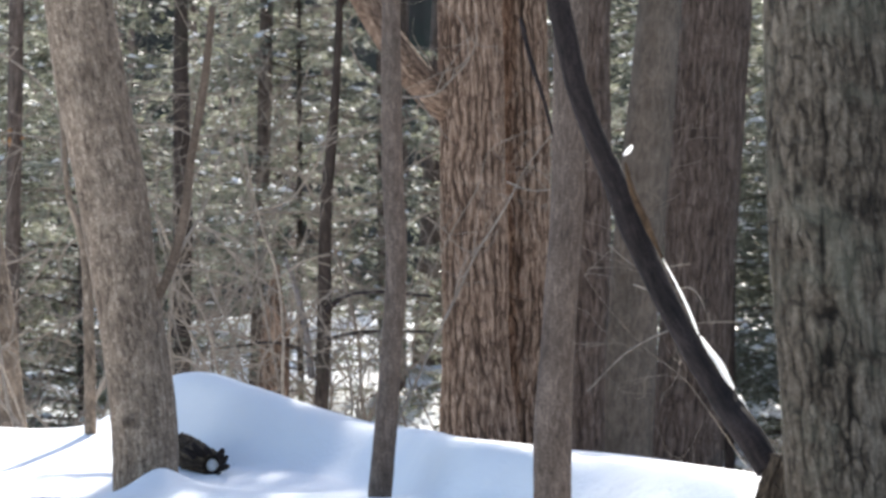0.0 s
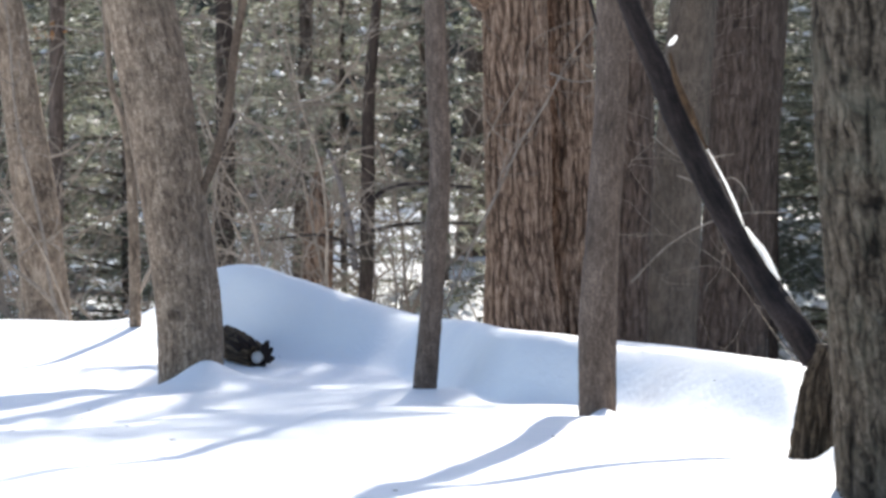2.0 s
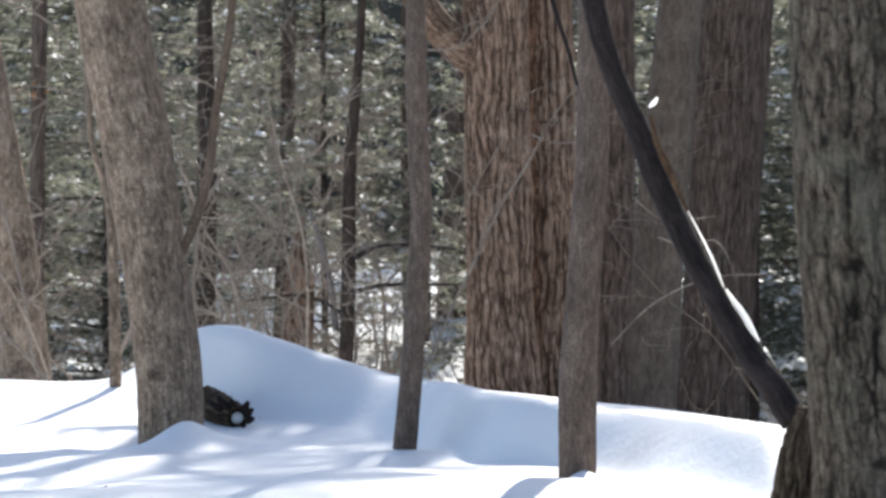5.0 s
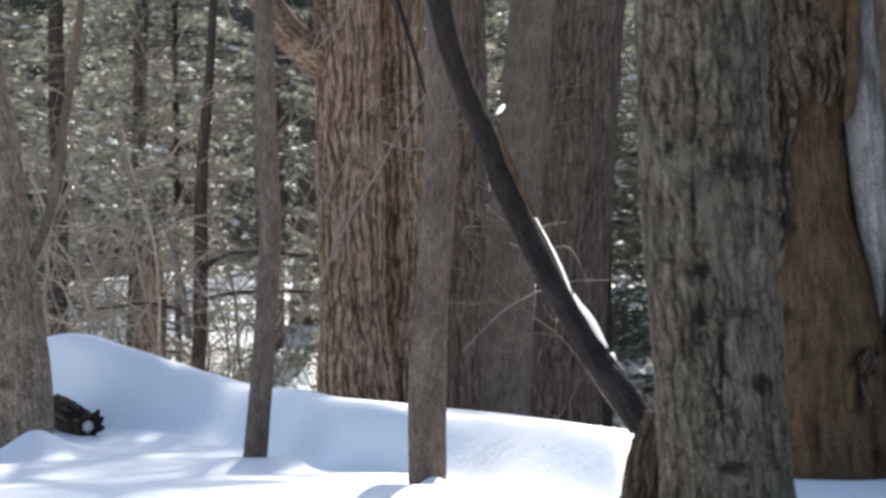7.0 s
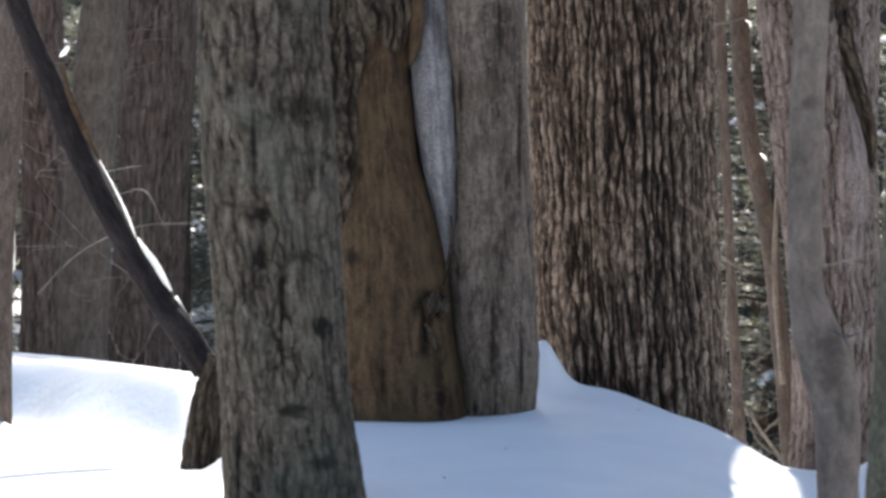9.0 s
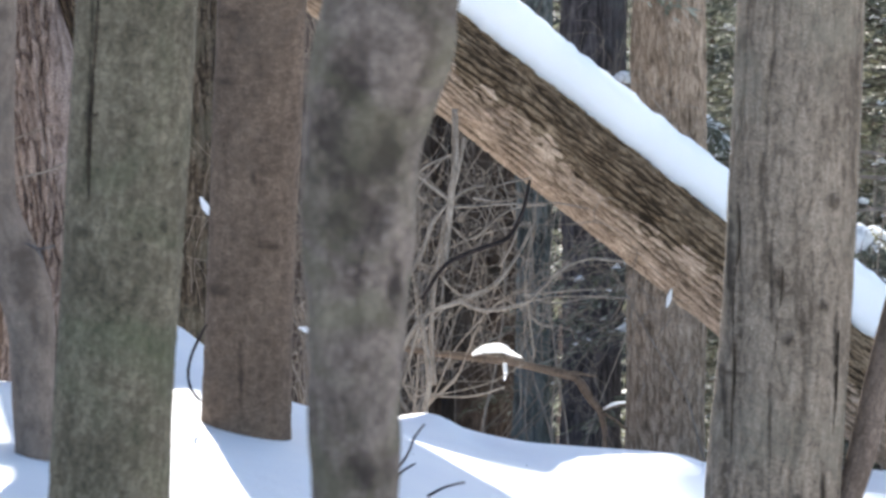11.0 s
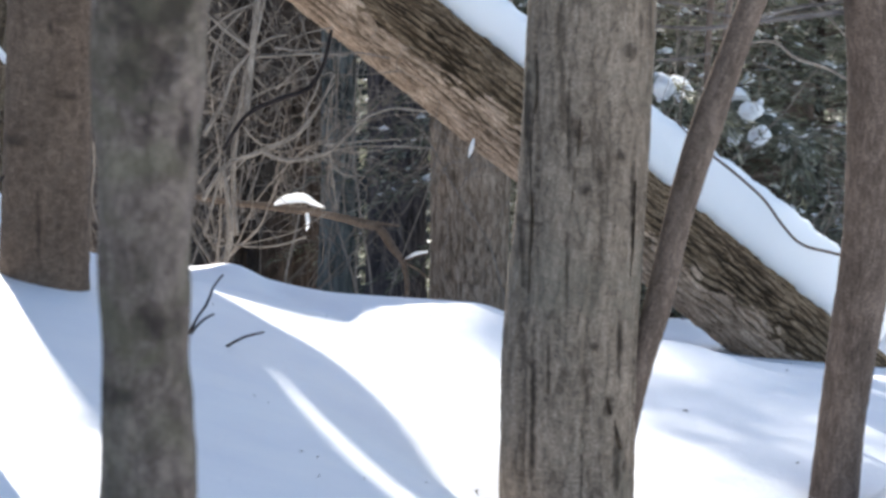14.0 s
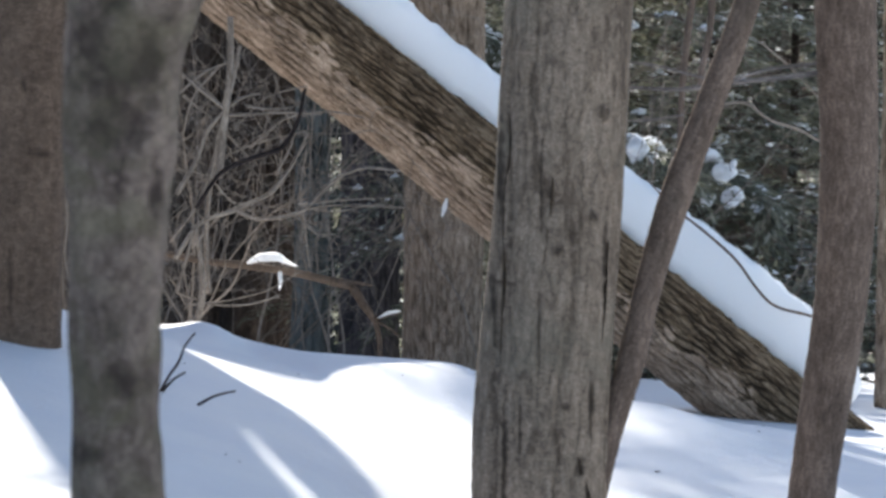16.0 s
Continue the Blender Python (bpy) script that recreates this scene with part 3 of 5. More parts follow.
# a smaller bank before the thicket
HUMP = [
    (1.7, 12.3, 0.65, 0.055), (1.9, 12.3, 0.65, 0.051), (2.05, 12.35, 0.65, 0.049), (2.15, 12.4, 0.65, 0.051), (2.3, 12.5, 0.65, -0.024), (2.45, 12.0, 0.6, -0.035), (2.6, 11.95, 0.55, -0.044), (2.75, 11.9, 0.6, -0.057), (2.95, 11.9, 0.6, -0.075), (3.25, 11.9, 0.6, -0.1),
]


def bank(z, x, y, rows, left, right):
    """The sheet raised to a bank with a steep near face between two ends."""
    k = [b[0] for b in rows]
    foot, run, crest = (spline(k, [b[i] for b in rows], np.clip(x, k[0], k[-1]).ravel())[:, 0].reshape(x.shape) for i in (1, 2, 3))
    w = ease((y - foot) / run) * (1 - ease((y - foot - run) / 1.5)) * ease((x - left[0]) / left[1]) * (1 - ease((x - right[0]) / right[1]))
    return z + w * np.maximum(crest - z, 0)


def ease(v):
    v = np.clip(v, 0, 1)
    return v * v * (3 - 2 * v)


def height(x, y):
    """The snow's height over the plan."""
    x, y = np.asarray(x, float), np.asarray(y, float)
    cx, cy = np.clip(x, GX[0], GX[-1]), np.clip(y, GY[0], GY[-1])
    rows = np.stack([spline(GX, row, cx.ravel())[:, 0] for row in GZ])
    k = np.array(GY, float)
    m = np.gradient(rows, k, axis=0)
    f = cy.ravel()
    i = np.clip(np.searchsorted(k, f) - 1, 0, len(k) - 2)
    h = k[i + 1] - k[i]
    s, j = (f - k[i]) / h, np.arange(len(f))
    z = (2 * s**3 - 3 * s**2 + 1) * rows[i, j] + (s**3 - 2 * s**2 + s) * h * m[i, j] + (3 * s**2 - 2 * s**3) * rows[i + 1, j] + (s**3 - s**2) * h * m[i + 1, j]
    z = z.reshape(x.shape)
    z = z - (0.06 + 0.08 * np.clip((x + 2) / 4, 0, 1)) * np.clip(y - 34, 0, 60)
    for dx, dy, wx, wy, up in DRIFTS:
        z = z + up * np.exp(-((x - dx) / wx) ** 2 - ((y - dy) / wy) ** 2)
    z = bank(z, x, y, BANK, (-4.75, 0.35), (-1.5, 0.3))
    z = bank(z, x, y, HUMP, (1.72, 0.16), (3.0, 0.3))
    near = np.clip((np.hypot(x, y) - 4) / 4, 0, 1)
    z = z + near * (0.05 * (field(x / 1.3 + 90, y / 1.6 + 70, 11) - 0.5) + 0.016 * (field(x / 0.42 + 90, y / 0.5 + 70, 12) - 0.5))
    return z


def snow_ground():
    az = np.concatenate([np.arange(-180, -26, 4.0), np.arange(-26, 26, 0.07), np.arange(26, 180, 4.0)])
    r = np.concatenate([[0.01, 2, 4, 5], np.arange(6, 18.5, 0.055), np.arange(18.5, 40, 0.5), np.geomspace(40, 600, 16)])
    a, rr = np.meshgrid(np.radians(az), r)
    x, y = rr * np.sin(a), rr * np.cos(a)
    z = height(x, y)
    v = np.stack([x, y, z], 2).reshape(-1, 3)
    n, m = len(r), len(az)
    faces = []
    j = np.arange(m)
    for i in range(n - 1):
        p, q = i * m + j, i * m + (j + 1) % m
        faces += np.stack([p, p + m, q + m, q], 1)[:, ::-1].tolist()
    ob = link_mesh("ground", v, faces, SNOW)
    return tagged(ob, "deep white snow drifted over the forest floor", "snow", kind="structure")


snow_ground()


def far_woods_backdrop():
    """A dim wall of distant forest."""
    m, n, l, b = shader("distant_forest", 1.0)
    uv = n.new("ShaderNodeUVMap").outputs[0]
    mp = n.new("ShaderNodeMapping")
    mp.inputs["Scale"].default_value = (1.6, 0.12, 1)
    l.new(uv, mp.inputs[0])
    st = noise_node(n, l, mp.outputs[0], 1.0, 5, 0.7)
    cl = noise_node(n, l, uv, 1.4, 6, 0.7)
    col = mix(n, l, ramp(n, l, cl, [(0.4, (0, 0, 0)), (0.6, (1, 1, 1))]), ramp(n, l, st, [(0.35, (0.02, 0.017, 0.015)), (0.6, (0.075, 0.062, 0.054))]), (0.035, 0.04, 0.03))
    l.new(col, b.inputs["Base Color"])
    az = np.radians(np.arange(-60, 61, 2.0))
    v, u = [], []
    for a in az:
        for z in (-14, 14):
            v.append((95 * math.sin(a), 95 * math.cos(a), z))
            u.append((95 * a, z))
    f = [[2 * i, 2 * i + 1, 2 * i + 3, 2 * i + 2] for i in range(len(az) - 1)]
    tagged(link_mesh("backdrop", v, f, m, uvs=u), "dim brown and green wall of distant winter forest", "forest", kind="structure")


far_woods_backdrop()


def distant_trees():
    rng = np.random.RandomState(5)
    for k in range(90):
        y = 27 + 40 * rng.rand()
        x = y * (-0.42 + 0.84 * rng.rand())
        z = float(height(x, y)) - 0.3
        r = 0.04 + 0.14 * rng.rand() ** 2
        dx = rng.normal(0, 0.25)
        t = thing("distant_tree", "grey-brown trunk deep in the snowy wood", "tree", "trees deep in the wood")
        v, f, u = sweep([(x, y, z), (x + dx * 0.5, y, z + 3), (x + dx, y, z + 7.5)], [r * 1.2, r, r * 0.6], 16, 0.1, "fine", k)
        link_mesh("trunk", v, f, B_SHADE, t, uvs=u)


distant_trees()

# ---- hemlocks ----
def sprays(p, d, rng, m=9):
    """Two side twigs at p on a bough that runs along d, each with m flat needle tufts."""
    got = []
    for sgn in (-1, 1):
        side = np.cross(d, (0, 0, 1.0)) * sgn + d * (0.5 + 0.4 * rng.rand())
        side += rng.normal(0, 0.16, 3)
        side[2] -= 0.12
        side /= np.linalg.norm(side)
        tl = 0.16 + 0.22 * rng.rand()
        s = (np.arange(m) + rng.rand(m)) / m * tl
        c = p + side * s[:, None]
        c[:, 2] -= 0.5 * s * s
        w = np.cross(side, (0, 0, 1.0))
        w = w / (np.linalg.norm(w) + 1e-6)
        dirn = side + w * rng.choice([-1, 1], m)[:, None] * 0.5 + rng.normal(0, 0.25, (m, 3))
        dirn /= np.linalg.norm(dirn, axis=1)[:, None]
        nrm = np.cross(dirn, rng.normal(0, 0.5, (m, 3)) + (0, 0, 1.0))
        nrm /= np.linalg.norm(nrm, axis=1)[:, None]
        L = (0.05 + 0.07 * rng.rand(m))[:, None]
        W = (0.004 + 0.006 * rng.rand(m))[:, None]
        got.append(np.stack([c - nrm * W, c + dirn * L * 0.6 - nrm * W * 1.3, c + dirn * L, c + dirn * L * 0.5 + nrm * W * 1.3], 1))
    return got


def hemlock(seed, tall, spread, density=1.0, clear=0.15):
    """A young hemlock: a dark stem, sprays of short needles on drooping boughs, and snow lying on them."""
    rng = np.random.RandomState(seed)
    t = thing("hemlock_tree", "green hemlock with drooping needle boughs dusted with snow", "tree", "hemlocks behind the ridge")
    v, f, u = sweep([(0, 0, -0.8), (0.02, 0, tall * 0.5), (0, 0.03, tall)], [0.036, 0.027, 0.008], 10, 0.4, "", seed)
    link_mesh("trunk", v, f, B_STEM, t, uvs=u)
    wood, quads, blobs = [], [], []
    n = int(20 * (tall - clear) * density)
    for k in range(n):
        z = clear + (tall - 0.15 - clear) * (k + rng.rand()) / n
        ln = spread * (1 - 0.7 * (z / tall) ** 1.6) * (0.6 + 0.5 * rng.rand())
        a = rng.rand() * 2 * np.pi
        pts, rad = branch((0, 0, z), (math.cos(a), math.sin(a), 0.25), ln, 0.011, rng, 0.09, 0.07, 6)
        wood.append(sweep(pts, rad, 4, 0.2, caps=False))
        pts = np.array(pts)
        kk = np.linspace(0.12, 1, int(11 * ln) + 3)
        base = spline(np.linspace(0, 1, 7), pts, kk)
        out = np.gradient(base, axis=0)
        out /= np.linalg.norm(out, axis=1)[:, None]
        for p, d in zip(base, out):
            quads += sprays(p, d, rng)
            if rng.rand() < 0.4:
                blobs.append((p + (0, 0, 0.01), 0.01 + 0.03 * rng.rand() ** 2))
    v, f, u = merge(wood)
    link_mesh("bough", v, f, B_SHADE, t, uvs=u, kind="stuff")
    q = np.concatenate(quads).reshape(-1, 3)
    link_mesh("crown", q, (np.arange(len(q)).reshape(-1, 4)).tolist(), NEEDLE, t, smooth=False, kind="stuff")
    vs, fs = [], []
    for p, r in blobs:
        o = len(vs)
        e = [(1.6, 0, 0), (-1.6, 0, 0), (0, 1.6, 0), (0, -1.6, 0), (0, 0, 0.8), (0, 0, -0.3)]
        vs += [tuple(p + r * (np.array(d) + rng.normal(0, 0.25, 3))) for d in e]
        fs += [[o + a, o + b, o + c] for a, b, c in ((0, 2, 4), (2, 1, 4), (1, 3, 4), (3, 0, 4), (2, 0, 5), (1, 2, 5), (3, 1, 5), (0, 3, 5))]
    link_mesh("snow", vs, fs, SNOW_CAP, t, "small clumps of fresh snow", kind="stuff")
    return t


# the last two kinds are added crowns above the view that shade the snow
KINDS = [hemlock(41, 4.6, 1.9), hemlock(42, 5.4, 2.1), hemlock(43, 4.0, 1.7), hemlock(44, 8.5, 2.2, 1.1, 3.6), hemlock(45, 10.8, 1.6, 1.0, 6.0)]
HEMLOCKS = [  # x, y, kind
    (-10.4, 25.0, 0), (-9.2, 26.2, 1), (-7.9, 25.2, 2), (-9.6, 29, 2), (-7.3, 29.5, 1), (-3.9, 30.6, 1),
    (-2.75, 27.0, 2), (-2.4, 29, 0), (-12.2, 28, 1), (-11, 33, 0), (-8.6, 34, 2), (-3.6, 34, 1), (-1.6, 27.5, 2), (-0.4, 29, 0), (0.9, 24.0, 1), (0.2, 26, 2), 
    # kinds 3 and 4 are placed only for their shade
    (-3.13, 24.9, 4), (-4.3, 26.2, 0), (3.85, 23.5, 4), (4.7, 25.5, 3), (6.6, 21.5, 0), (7.6, 23, 1), (6.0, 24, 2), (7.4, 26.5, 0), (6.7, 28, 1), (8.4, 29, 2), (5.6, 20.4, 2), (9.6, 33, 1), (9.2, 25.6, 0),
]
turn = np.random.RandomState(3)
seen = set()
for x, y, k in HEMLOCKS:
    s = 0.9 + 0.25 * turn.rand()
    m = pose(x, y, float(height(x, y)), 0, 0, 360 * turn.rand()) @ Matrix.Diagonal((s, s, s, 1))
    if k in seen:
        copy_thing(KINDS[k], m).scale = (s, s, s)
    else:
        KINDS[k].matrix_basis = m
        seen.add(k)

# ---- trunks beyond the ridge ----
tree("leaning_tree", "leaning pale brown trunk with dark scars beyond the ridge", 18.5, [(-6.519, 2.066, 0.091), (-6.416, 1.459, 0.107), (-6.354, 1.004, 0.121), (-6.271, 0.274, 0.13)], B_PALE, "soft", 8, 48, 0.04, 3)
tree("thin_tree", "thin grey tree stem in the wood", 22, [(-7.35, 2.15, 0.049), (-7.371, 1.071, 0.049), (-7.396, 0.023, 0.061)], B_SHADE, "fine", 6, 20, 0.08, 4, 3)
tree("dark_tree", "thin dark trunk beyond the snow mound", 24, [(-6.814, 2.186, 0.056), (-6.804, 1.215, 0.069), (-6.827, 0.162, 0.073)], B_STEM, "fine", 6, 20, 0.08, 5, 3)
tree("big_oak_tree", "massive trunk with deeply furrowed warm brown bark", 21, [(-4.194, 2.092, 0.204), (-4.184, 1.257, 0.199), (-4.17, 0.587, 0.205), (-4.153, 0.049, 0.246)], B_WARM, "rill", 9, 260, 0.016, 6, 5)
tree("big_oak_tree", "dark furrowed trunk standing close behind the massive one", 21.4, [(-3.941, 2.097, 0.146), (-3.918, 1.079, 0.152), (-3.901, 0.022, 0.164)], B_WARM, "rill", 9, 200, 0.016, 7, 4)
tree("furrowed_tree", "brown furrowed trunk half hidden in the wood", 22.5, [(-3.72, 2.118, 0.13), (-3.728, 1.051, 0.135), (-3.76, -0.092, 0.13)], B_SHADE, "rill", 8, 100, 0.03, 8, 3)
tree("smooth_tree", "smooth dull grey-brown trunk in the wood", 23, [(-3.404, 2.125, 0.15), (-3.503, 1.039, 0.165), (-3.591, -0.201, 0.193)], B_DULL, "soft", 8, 64, 0.04, 9, 4)
tree("furrowed_tree", "broad dull brown furrowed trunk in the wood", 24, [(-3.164, 2.143, 0.252), (-3.221, 1.013, 0.237), (-3.321, -0.313, 0.257)], B_SHADE, "rill", 9, 180, 0.025, 10, 4)
tree("young_hemlock_tree", "slim dark hemlock stem with bare side branches", 21, [(-5.024, 2.102, 0.028), (-5.082, 1.429, 0.038), (-5.094, 0.753, 0.045), (-5.113, 0.194, 0.045)], B_STEM, "fine", 5, 16, 0.06, 11, 3)
tree("far_tree", "tan furrowed trunk behind the fallen log", 19, [(4.33, 1.3, 0.2), (4.328, 0.218, 0.219), (4.325, -0.859, 0.22)], B_LOG, "plate", 8, 120, 0.03, 12, 4)
tree("far_tree", "dark trunk streaked with pale blue lichen", 22, [(4.142, 0.891, 0.115), (4.151, -0.161, 0.111), (4.136, -1.222, 0.126)], B_BLUE, "rill", 8, 90, 0.03, 13, 3)
tree("far_tree", "dark slate-grey furrowed trunk", 23, [(4.725, 0.854, 0.224), (4.73, -0.249, 0.199), (4.721, -1.362, 0.204)], B_SLATE, "rill", 8, 140, 0.03, 14, 4)
tree("far_tree", "narrow brown trunk beside the log's foot", 16.5, [(5.999, 0.6, 0.066), (5.999, -0.347, 0.069), (6.009, -0.928, 0.075)], B_LOG, "plate", 7, 40, 0.04, 15, 3)
tree("split_tree", "large split trunk with pinkish flaking bark", 15, [(0.731, 1.976, 0.246), (0.771, 1.273, 0.212), (0.823, 0.566, 0.189), (0.83, 0.1, 0.2)], B_PINK, "furrow", 7, 200, 0.02, 16, 2)

# ---- trunks on the near side ----
tree("leaning_tree", "leaning pale tan trunk rising from the snow", 14, [(-4.4, 1.946, 0.14), (-4.311, 1.49, 0.14), (-4.24, 1.034, 0.13), (-4.186, 0.578, 0.133), (-4.183, 0.349, 0.133)], B_PALE, "soft", 9, 90, 0.02, 20, 4)
tree("sapling", "slim wavy brown sapling in the snow", 13, [(-2.951, 1.908, 0.038), (-2.943, 1.597, 0.04), (-2.932, 1.284, 0.04), (-2.95, 0.972, 0.039), (-2.966, 0.742, 0.041), (-2.993, 0.438, 0.044)], B_TAN, "fine", 6, 32, 0.02, 21, 3)
tree("sapling", "straight brown sapling with snow at its foot", 12, [(-2.121, 1.877, 0.058), (-2.127, 1.498, 0.056), (-2.156, 1.117, 0.058), (-2.178, 0.735, 0.065), (-2.179, 0.438, 0.066)], B_TAN, "fine", 7, 48, 0.02, 22, 3)
tree("grey_tree", "grey-green rough trunk with dark knots", 9.6, [(-1.02, 1.818, 0.176), (-1.009, 1.517, 0.18), (-0.981, 1.064, 0.175), (-0.959, 0.761, 0.178), (-0.934, 0.488, 0.192)], B_GREY, "plate", 9, 260, 0.009, 23, 4)
tree("double_tree", "stem of a twin trunk with golden bared wood", 11.98, [(-0.894, 1.878, 0.147), (-0.906, 1.672, 0.138), (-0.9, 1.503, 0.143), (-0.89, 1.316, 0.158), (-0.868, 1.128, 0.184), (-0.852, 0.94, 0.21), (-0.846, 0.75, 0.227), (-0.836, 0.562, 0.246), (-0.83, 0.47, 0.255)], B_GOLD, "soft", 9, 180, 0.012, 24, 3)
tree("double_tree", "grey-brown stem of the twin trunk", 12.02, [(-0.529, 1.879, 0.146), (-0.511, 1.597, 0.133), (-0.503, 1.258, 0.133), (-0.502, 1.032, 0.144), (-0.498, 0.843, 0.149), (-0.483, 0.654, 0.142), (-0.482, 0.5, 0.13)], B_TWIN, "crack", 9, 200, 0.012, 25, 3)
tree("furrowed_tree", "very broad trunk with deep ropy brown furrows", 13.6, [(-0.1, 7.0, 0.34), (-0.09, 3.0, 0.35), (-0.08, 1.908, 0.35), (-0.064, 1.271, 0.348), (-0.039, 0.631, 0.351), (-0.02, 0.289, 0.359)], B_FURROW, "cord", 10, 520, 0.01, 26, 5)
tree("thin_tree", "thin tan stem beside the broad trunk", 16, [(0.349, 1.962, 0.025), (0.395, 0.963, 0.022), (0.446, 0.01, 0.03)], B_TAN, "fine", 4, 16, 0.04, 27, 2)
tree("thin_tree", "crooked brown stem beside the broad trunk", 15.4, [(0.413, 1.948, 0.041), (0.449, 1.468, 0.041), (0.539, 0.988, 0.038), (0.654, -0.05, 0.043)], B_TAN, "fine", 4.5, 20, 0.03, 28, 2)
tree("sapling", "smooth grey sapling with a swollen knot", 9.8, [(0.449, 1.827, 0.048), (0.438, 1.522, 0.047), (0.434, 1.215, 0.046), (0.442, 1.016, 0.05), (0.47, 0.908, 0.066), (0.494, 0.831, 0.073), (0.516, 0.724, 0.066), (0.528, 0.474, 0.056)], B_SMOOTH, "fine", 6, 56, 0.012, 29, 3)
green_trunk = tree("green_tree", "straight trunk with greenish lichen bark and a dark seam", 8.6, [(0.734, 1.819, 0.143), (0.704, 1.211, 0.142), (0.663, 0.627, 0.141), (0.65, 0.3, 0.145)], B_GREEN, "soft", 8, 220, 0.01, 30, 4)
tree("brown_tree", "straight smooth reddish-brown trunk", 11, [(1.286, 1.883, 0.137), (1.263, 1.191, 0.135), (1.252, 0.911, 0.133), (1.232, 0.3, 0.141)], B_BROWN, "soft", 8, 100, 0.015, 31, 4)
tree("sapling", "mottled grey sapling with a knobby swelling close by", 6.4, [(1.092, 1.762, 0.084), (1.076, 1.703, 0.09), (1.051, 1.642, 0.104), (1.024, 1.582, 0.12), (1.008, 1.52, 0.125), (0.987, 1.44, 0.12), (0.97, 1.359, 0.111), (0.96, 1.258, 0.104), (0.957, 1.157, 0.099), (0.955, 1.05, 0.09), (0.954, 0.965, 0.085), (0.956, 0.72, 0.084), (0.96, 0.471, 0.085), (0.964, 0.2, 0.088)], B_BLOTCH, "knobby", 6, 90, 0.012, 32, 3)
cracked_trunk = tree("grey_tree", "straight grey trunk with long vertical cracks", 10, [(2.72, 1.8, 0.178), (2.7, 1.27, 0.181), (2.68, 0.785, 0.185), (2.653, 0.296, 0.193), (2.639, -0.164, 0.196), (2.63, -0.55, 0.2)], B_CRACK, "crack", 9, 240, 0.01, 33, 4)
tree("leaning_sapling", "slim brown stem leaning from the foot of the trunk", 9.95, [(3.194, 1.266, 0.039), (3.105, 1.024, 0.042), (3.019, 0.782, 0.048), (2.946, 0.539, 0.042), (2.891, 0.295, 0.042), (2.834, 0.1, 0.038), (2.78, -0.15, 0.036)], B_TAN, "fine", 3.0, 32, 0.02, 34, 2)
tree("brown_tree", "slightly bent brown trunk in the snow", 10.4, [(3.664, 1.336, 0.095), (3.688, 0.823, 0.088), (3.677, 0.478, 0.081), (3.634, 0.132, 0.079), (3.6, -0.181, 0.076), (3.585, -0.35, 0.078), (3.575, -0.65, 0.08)], B_TAN, "soft", 7, 64, 0.015, 35, 3)


# ---- broken stump and the dark branch fallen from it ----
def broken_stump():
    t = thing("tree_stump", "broken dark stump with rough bark in the snow", "stump")
    v, f, u = sweep([(-1.29, 10.6, 0.1), (-1.284, 10.6, 0.429), (-1.265, 10.6, 0.673), (-1.245, 10.6, 0.79)], [0.095, 0.086, 0.067, 0.042], 90, 0.012, "furrow", 40)
    link_mesh("trunk", v, f, B_ROUGH, t, uvs=u)
    b = thing("fallen_branch", "dark wet branch leaning from the stump with snow along it", "branch")
    path = [(-2.06, 10.95, 2.6), (-1.965, 10.9, 2.1), (-1.949, 10.9, 2.027), (-1.923, 10.9, 1.906), (-1.863, 10.9, 1.733), (-1.799, 10.9, 1.594), (-1.742, 10.88, 1.456), (-1.684, 10.86, 1.336), (-1.62, 10.83, 1.217), (-1.536, 10.78, 1.082), (-1.453, 10.73, 0.966), (-1.349, 10.64, 0.838), (-1.29, 10.62, 0.75)]
    v, f, u = sweep(path, [0.036, 0.037, 0.037, 0.036, 0.035, 0.037, 0.039, 0.038, 0.039, 0.041, 0.043, 0.045, 0.045], 48, 0.012, "soft", 41)
    link_mesh("stem", v, f, B_DARK, b, uvs=u)
    for snow, rad in (([(-1.64, 10.83, 1.362), (-1.595, 10.82, 1.282), (-1.545, 10.79, 1.184), (-1.524, 10.78, 1.134)], [0.001, 0.003, 0.004, 0.002]),
                      ([(-1.517, 10.77, 1.131), (-1.49, 10.76, 1.092), (-1.462, 10.74, 1.059), (-1.426, 10.72, 1.001), (-1.408, 10.71, 0.976)], [0.003, 0.008, 0.01, 0.008, 0.003]),
                      ([(-1.393, 10.7, 0.96), (-1.362, 10.68, 0.902), (-1.334, 10.66, 0.862), (-1.31, 10.64, 0.826)], [0.004, 0.009, 0.01, 0.006])):
        v, f, u = sweep(snow, rad, 14, 0.012, "fine", 42)
        link_mesh("snow", v, f, SNOW_CAP, b, "thin strip of snow")
    peel = [(-1.755, 10.83, 1.654), (-1.735, 10.82, 1.577), (-1.69, 10.81, 1.474), (-1.638, 10.8, 1.366)]
    v, f, u = sweep(peel, [0.005, 0.01, 0.012, 0.004], 16, 0.012, "soft", 43)
    link_mesh("bark_peel", v, f, B_GOLD, b, "peeling reddish bark", uvs=u)


broken_stump()


